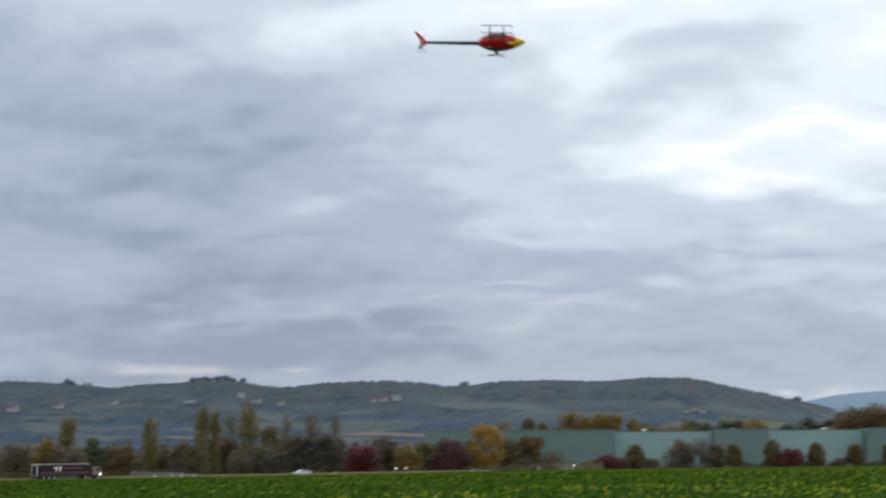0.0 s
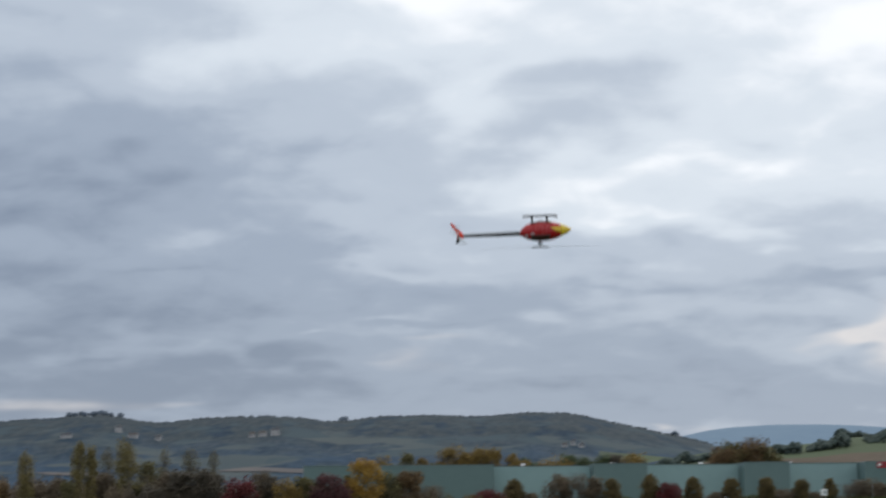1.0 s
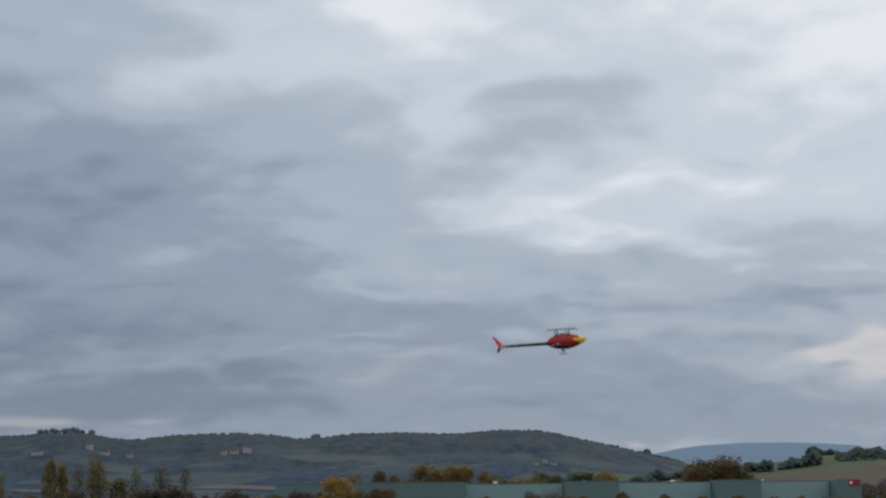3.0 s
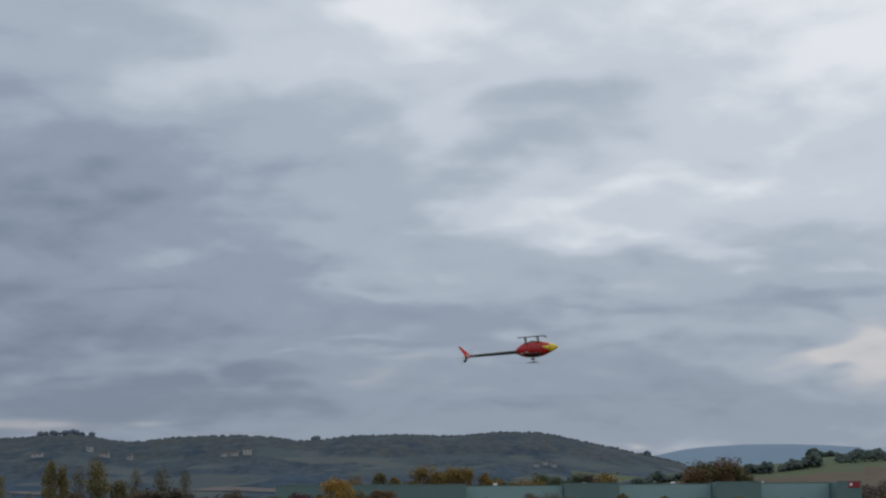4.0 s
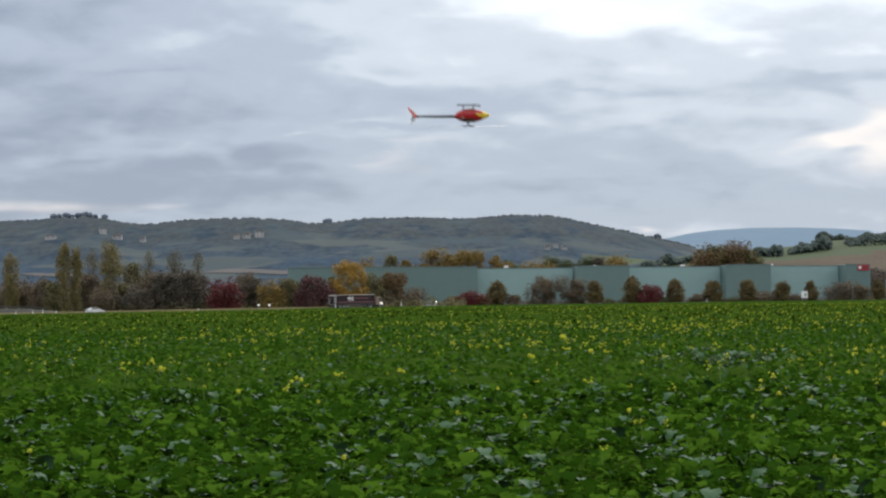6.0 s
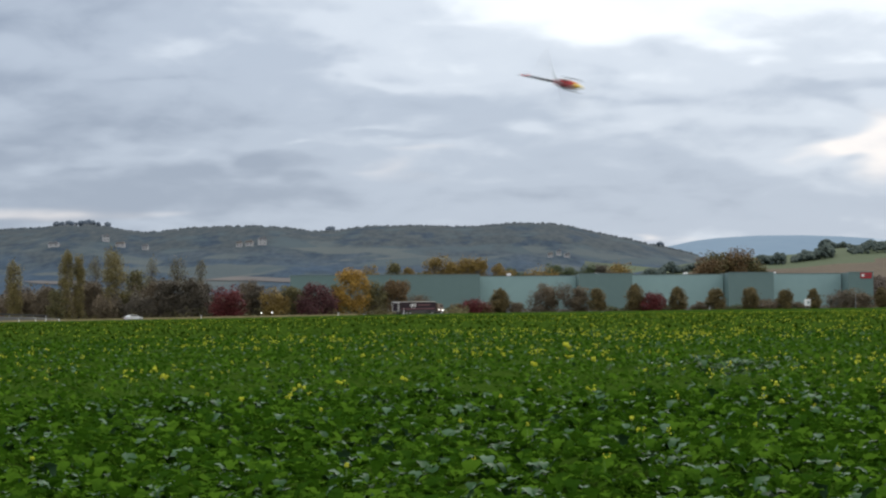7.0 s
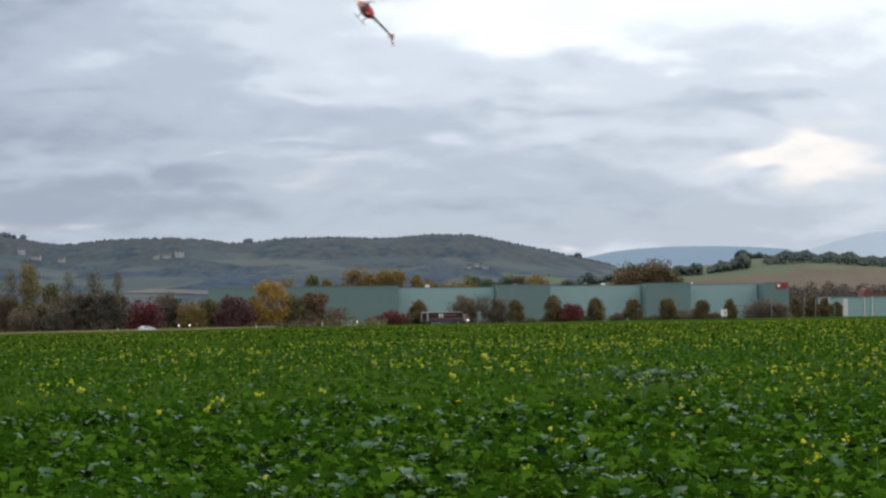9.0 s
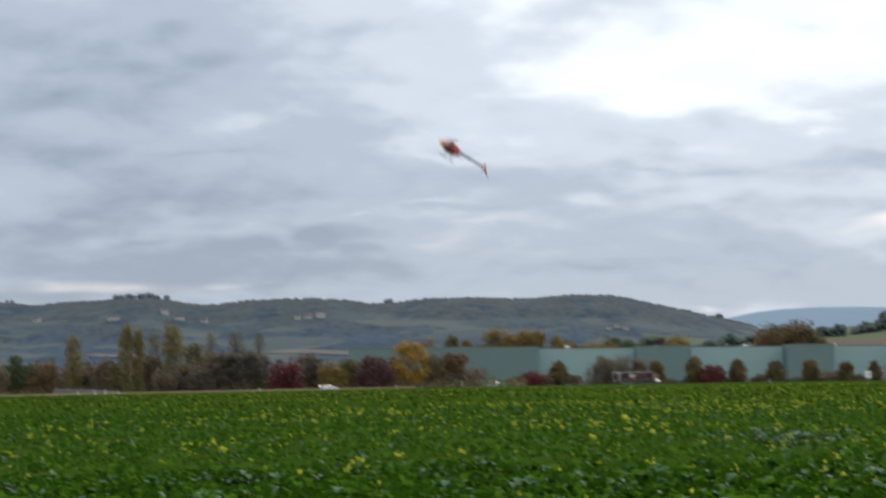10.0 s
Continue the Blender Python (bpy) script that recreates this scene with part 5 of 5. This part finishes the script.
    tail = part("tail_rotor", tube(bmesh.new(), (0, -0.015, 0), (0, 0.015, 0), 0.014, 0.014, 10), STEEL, ob)
    tail.location = (-0.925, 0.05, 0.0)
    for s in (-1, 1):
        part("tail_blade", boxed(-0.012, 0.012, -0.002, 0.002, 0.014 if s > 0 else -0.125, 0.125 if s > 0 else -0.014), BLADE, tail)
    # skids: two bowed struts, two runners
    for x in (-0.085, 0.085):
        bm = bmesh.new()
        pts = [(x, -0.115, -0.195), (x, -0.09, -0.145), (x, -0.04, -0.125), (x, 0.04, -0.125), (x, 0.09, -0.145), (x, 0.115, -0.195)]
        for a, b in zip(pts, pts[1:]):
            tube(bm, a, b, 0.0075, 0.0075, 8)
        part("skid_strut", bm, CARBON, ob, "dark bowed skid strut")
    for y in (-0.115, 0.115):
        bm = tube(bmesh.new(), (-0.19, y, -0.197), (0.17, y, -0.197), 0.0058, 0.0058, 8)
        tube(bm, (0.17, y, -0.197), (0.205, y, -0.175), 0.007, 0.005, 8)
        part("skid_runner", bm, CARBON, ob, "thin dark skid runner")
    part("mast", tube(bmesh.new(), (0, 0, 0.06), (0, 0, 0.160), 0.008, 0.008, 10), STEEL, ob)
    part("swashplate", tube(bmesh.new(), (0, 0, 0.105), (0, 0, 0.12), 0.032, 0.032, 14), CARBON, ob)
    hub = part("main_rotor", tube(bmesh.new(), (-0.06, 0, 0), (0.06, 0, 0), 0.010, 0.010, 10), STEEL, ob)
    hub.location = (0, 0, 0.155)
    for s in (-1, 1):
        part("rotor_blade", prism(bmesh.new(), [(s * 0.06, -0.002), (s * 0.70, -0.001), (s * 0.70, 0.001), (s * 0.06, 0.002)], -0.017, 0.017), BLADE, hub, "pale grey rotor blade")
        part("blade_grip", boxed(min(s * 0.04, s * 0.11), max(s * 0.04, s * 0.11), -0.011, 0.011, -0.009, 0.009, bevel=0.003), CARBON, hub)
    return ob, hub, tail


# ---- what moves ----
# seconds, place of the mast, nose angle in the upright plane across the view, degrees that the nose points away, roll from 7.0 on
FLIGHT = [(0.0, -1.01, 25.45, 7.18, -1, 4, 0), (0.2, -0.58, 25.37, 7.16, 1, 5, 0), (0.35, -0.26, 25.3, 6.9, 2, 6, 0), (0.5, 0.12, 25.1, 6.44, 3, 6, 0), (0.7, 0.33, 24.46, 5.84, 3, 4, 0), (0.9, 0.79, 23.71, 5.17, 2, 1, 0),
          (1.0, 0.91, 23.49, 4.98, 2, 0, 0), (1.5, 1.41, 23.77, 4.98, 3, 2, 0), (2.0, 1.72, 25.15, 5.1, 10, 2, 0),
          (2.5, 1.78, 26.79, 4.86, 10, 5, 0), (2.7, 1.72, 28.31, 4.81, 8, 6, 0), (3.8, 1.28, 29.67, 4.42, 1, 6, 0), (4.0, 1.37, 28.68, 4.27, 5, 2, 0), (4.5, 1.27, 28.89, 4.2, 5, 0, 0),
          (5.0, 0.96, 28.94, 3.53, -1, 0, 0), (5.5, 0.53, 31.9, 4.47, -1, 6, 0), (5.7, 0.44, 33.49, 4.74, -1, 6, 0), (6.25, 0.3, 35.6, 5.5, 0, -12, 0), (6.8, 0.98, 37.76, 6.18, 2, -30, 0), (7.0, 2.15, 37.72, 6.04, -17, -35, -80),
          (7.2, 3.07, 37.69, 5.74, -43, -48, -75), (7.5, 4.11, 37.68, 4.75, -91, -48, -40), (7.8, 3.83, 37.74, 4.23, -151, -38, -12), (8.0, 3.33, 38.8, 4.05, -174, -12, 0), (8.3, 2.14, 37.83, 4.82, -193, 5, -20),
          (8.5, 1.28, 35.77, 5.87, -220, 22, -45), (8.8, 0.39, 36.63, 7.2, -224, 32, -55), (9.0, 0.05, 37.58, 7.6, -232, 38, -55), (9.3, -0.47, 37.59, 7.52, -225, 34, -55), (9.5, -0.7, 38.59, 7.57, -217, 37, -50),
          (10.0, -1.01, 39.74, 6.45, -215, 33, -45)]
# roll about the nose at every tenth of a second up to 7.0: it rocks between lying on its back and showing its belly
ROLLS = [215, 235, 310, 285, 208, 200, 280, 318, 290, 215, 185, 200, 272, 312, 238, 196, 205, 288, 282, 215, 185, 212, 275, 300, 228, 186, 236, 305, 290, 225, 185, 212, 285, 305, 235, 188,
         215, 285, 305, 225, 185, 215, 293, 284, 202, 190, 255, 306, 245, 185, 190, 218, 278, 310, 235, 200, 238, 295, 285, 225, 190, 200, 240, 250, 215, 180, 155, 130, 112, 105, 100]


def rocking(t):
    """The roll while it rocks, and the sway up and back that goes with it, in metres."""
    roll = float(np.interp(t, [0.1 * k for k in range(71)], ROLLS))
    return roll, 0.15 * min(1.0, max(0.0, (roll - 195) / 95)) * min(1.0, max(0.0, (6.2 - t) * 2))


def flight_rows():
    keys = np.array(FLIGHT)
    keys[:, 1] += [rocking(k[0])[1] for k in FLIGHT]
    keys[:, 3] -= [rocking(k[0])[1] for k in FLIGHT]
    times = sorted({round(0.1 * k, 2) for k in range(101)} | {k[0] for k in FLIGHT})
    tk = keys[:, 0]
    slopes = np.gradient(keys[:, 1:], tk, axis=0)
    rows = []
    for t in times:
        i = min(max(int(np.searchsorted(tk, t, "right")) - 1, 0), len(tk) - 2)
        h = tk[i + 1] - tk[i]
        u = (t - tk[i]) / h
        v = ((2 * u ** 3 - 3 * u ** 2 + 1) * keys[i, 1:] + (u ** 3 - 2 * u ** 2 + u) * h * slopes[i] + (3 * u ** 2 - 2 * u ** 3) * keys[i + 1, 1:] + (u ** 3 - u ** 2) * h * slopes[i + 1])
        x, y, z, nose, away, roll = [float(q) for q in v]
        rocked, sway = rocking(t)
        roll = rocked if t < 7.0 else 180 + roll
        m = pose(x - sway, y, z + sway) @ pose(0, 0, 0, 0, -nose, 0) @ pose(0, 0, 0, 0, 0, away) @ pose(0, 0, 0, roll, 0, 0)
        rows.append((t, m))
    return rows


def road_pose(s, side, turn=0.0):
    q = ROAD_AT + ROAD_WAY * s + Vector((-ROAD_WAY.y, ROAD_WAY.x)) * side
    rise = -math.degrees(math.atan2(float(lie(np.array(q.x + 4.0)) - lie(np.array(q.x - 4.0))), 8.0 / ROAD_WAY.x)) * (1 if not turn else -1)
    return pose(q.x, q.y, float(lie(np.array(q.x))) + 0.105) @ pose(0, 0, 0, 0, 0, 42.2 + turn) @ pose(0, 0, 0, 0, rise, 0)


def drive(thing, spins, legs, side, r, turn=0.0):
    """legs: seconds and metres along the road; the wheels turn as far as the way goes."""
    tk, sk = zip(*legs)
    times = [0.1 * k for k in range(101)]
    walk(thing, [(t, road_pose(float(np.interp(t, tk, sk)), side, turn)) for t in times])
    fine = [k / FPS for k in range(10 * FPS + 1)]
    rolled, way = [0.0], np.interp(fine, tk, sk)
    for a, b in zip(way, way[1:]):
        rolled.append(rolled[-1] + min(80.0, math.degrees(abs(b - a) / r)))
    for w in spins:
        x, y, z = w["centre"]
        walk(w, [(t, pose(x, y, z, 0, d, 0)) for t, d in zip(fine, rolled)])


def motions():
    heli, hub, tail = make_helicopter()
    walk(heli, flight_rows())
    fine = [k / FPS for k in range(10 * FPS + 1)]
    walk(hub, [(t, pose(0, 0, 0.155, 0, 0, 83.0 * k)) for k, t in enumerate(fine)])
    walk(tail, [(t, pose(-0.925, 0.05, 0.0, 0, 79.0 * k, 0)) for k, t in enumerate(fine)])
    truck, spins = make_truck()
    drive(truck, spins, [(0.0, 0.0), (7.0, 146.6), (10.0, 208.5)], -1.8, 0.5)
    car, spins = make_car("white saloon car driving along the country road")
    drive(car, spins, [(0.0, -75.0), (4.4, 36.0), (5.7, 42.0), (6.8, 51.0), (7.5, 63.6), (10.0, 96.5)], -1.8, 0.32)
    car, spins = make_car("white car coming the other way on the road")
    drive(car, spins, [(0.0, 67.0), (0.7, 64.0), (4.4, -60.0), (10.0, -190.0)], 1.8, 0.32, 180.0)


motions()
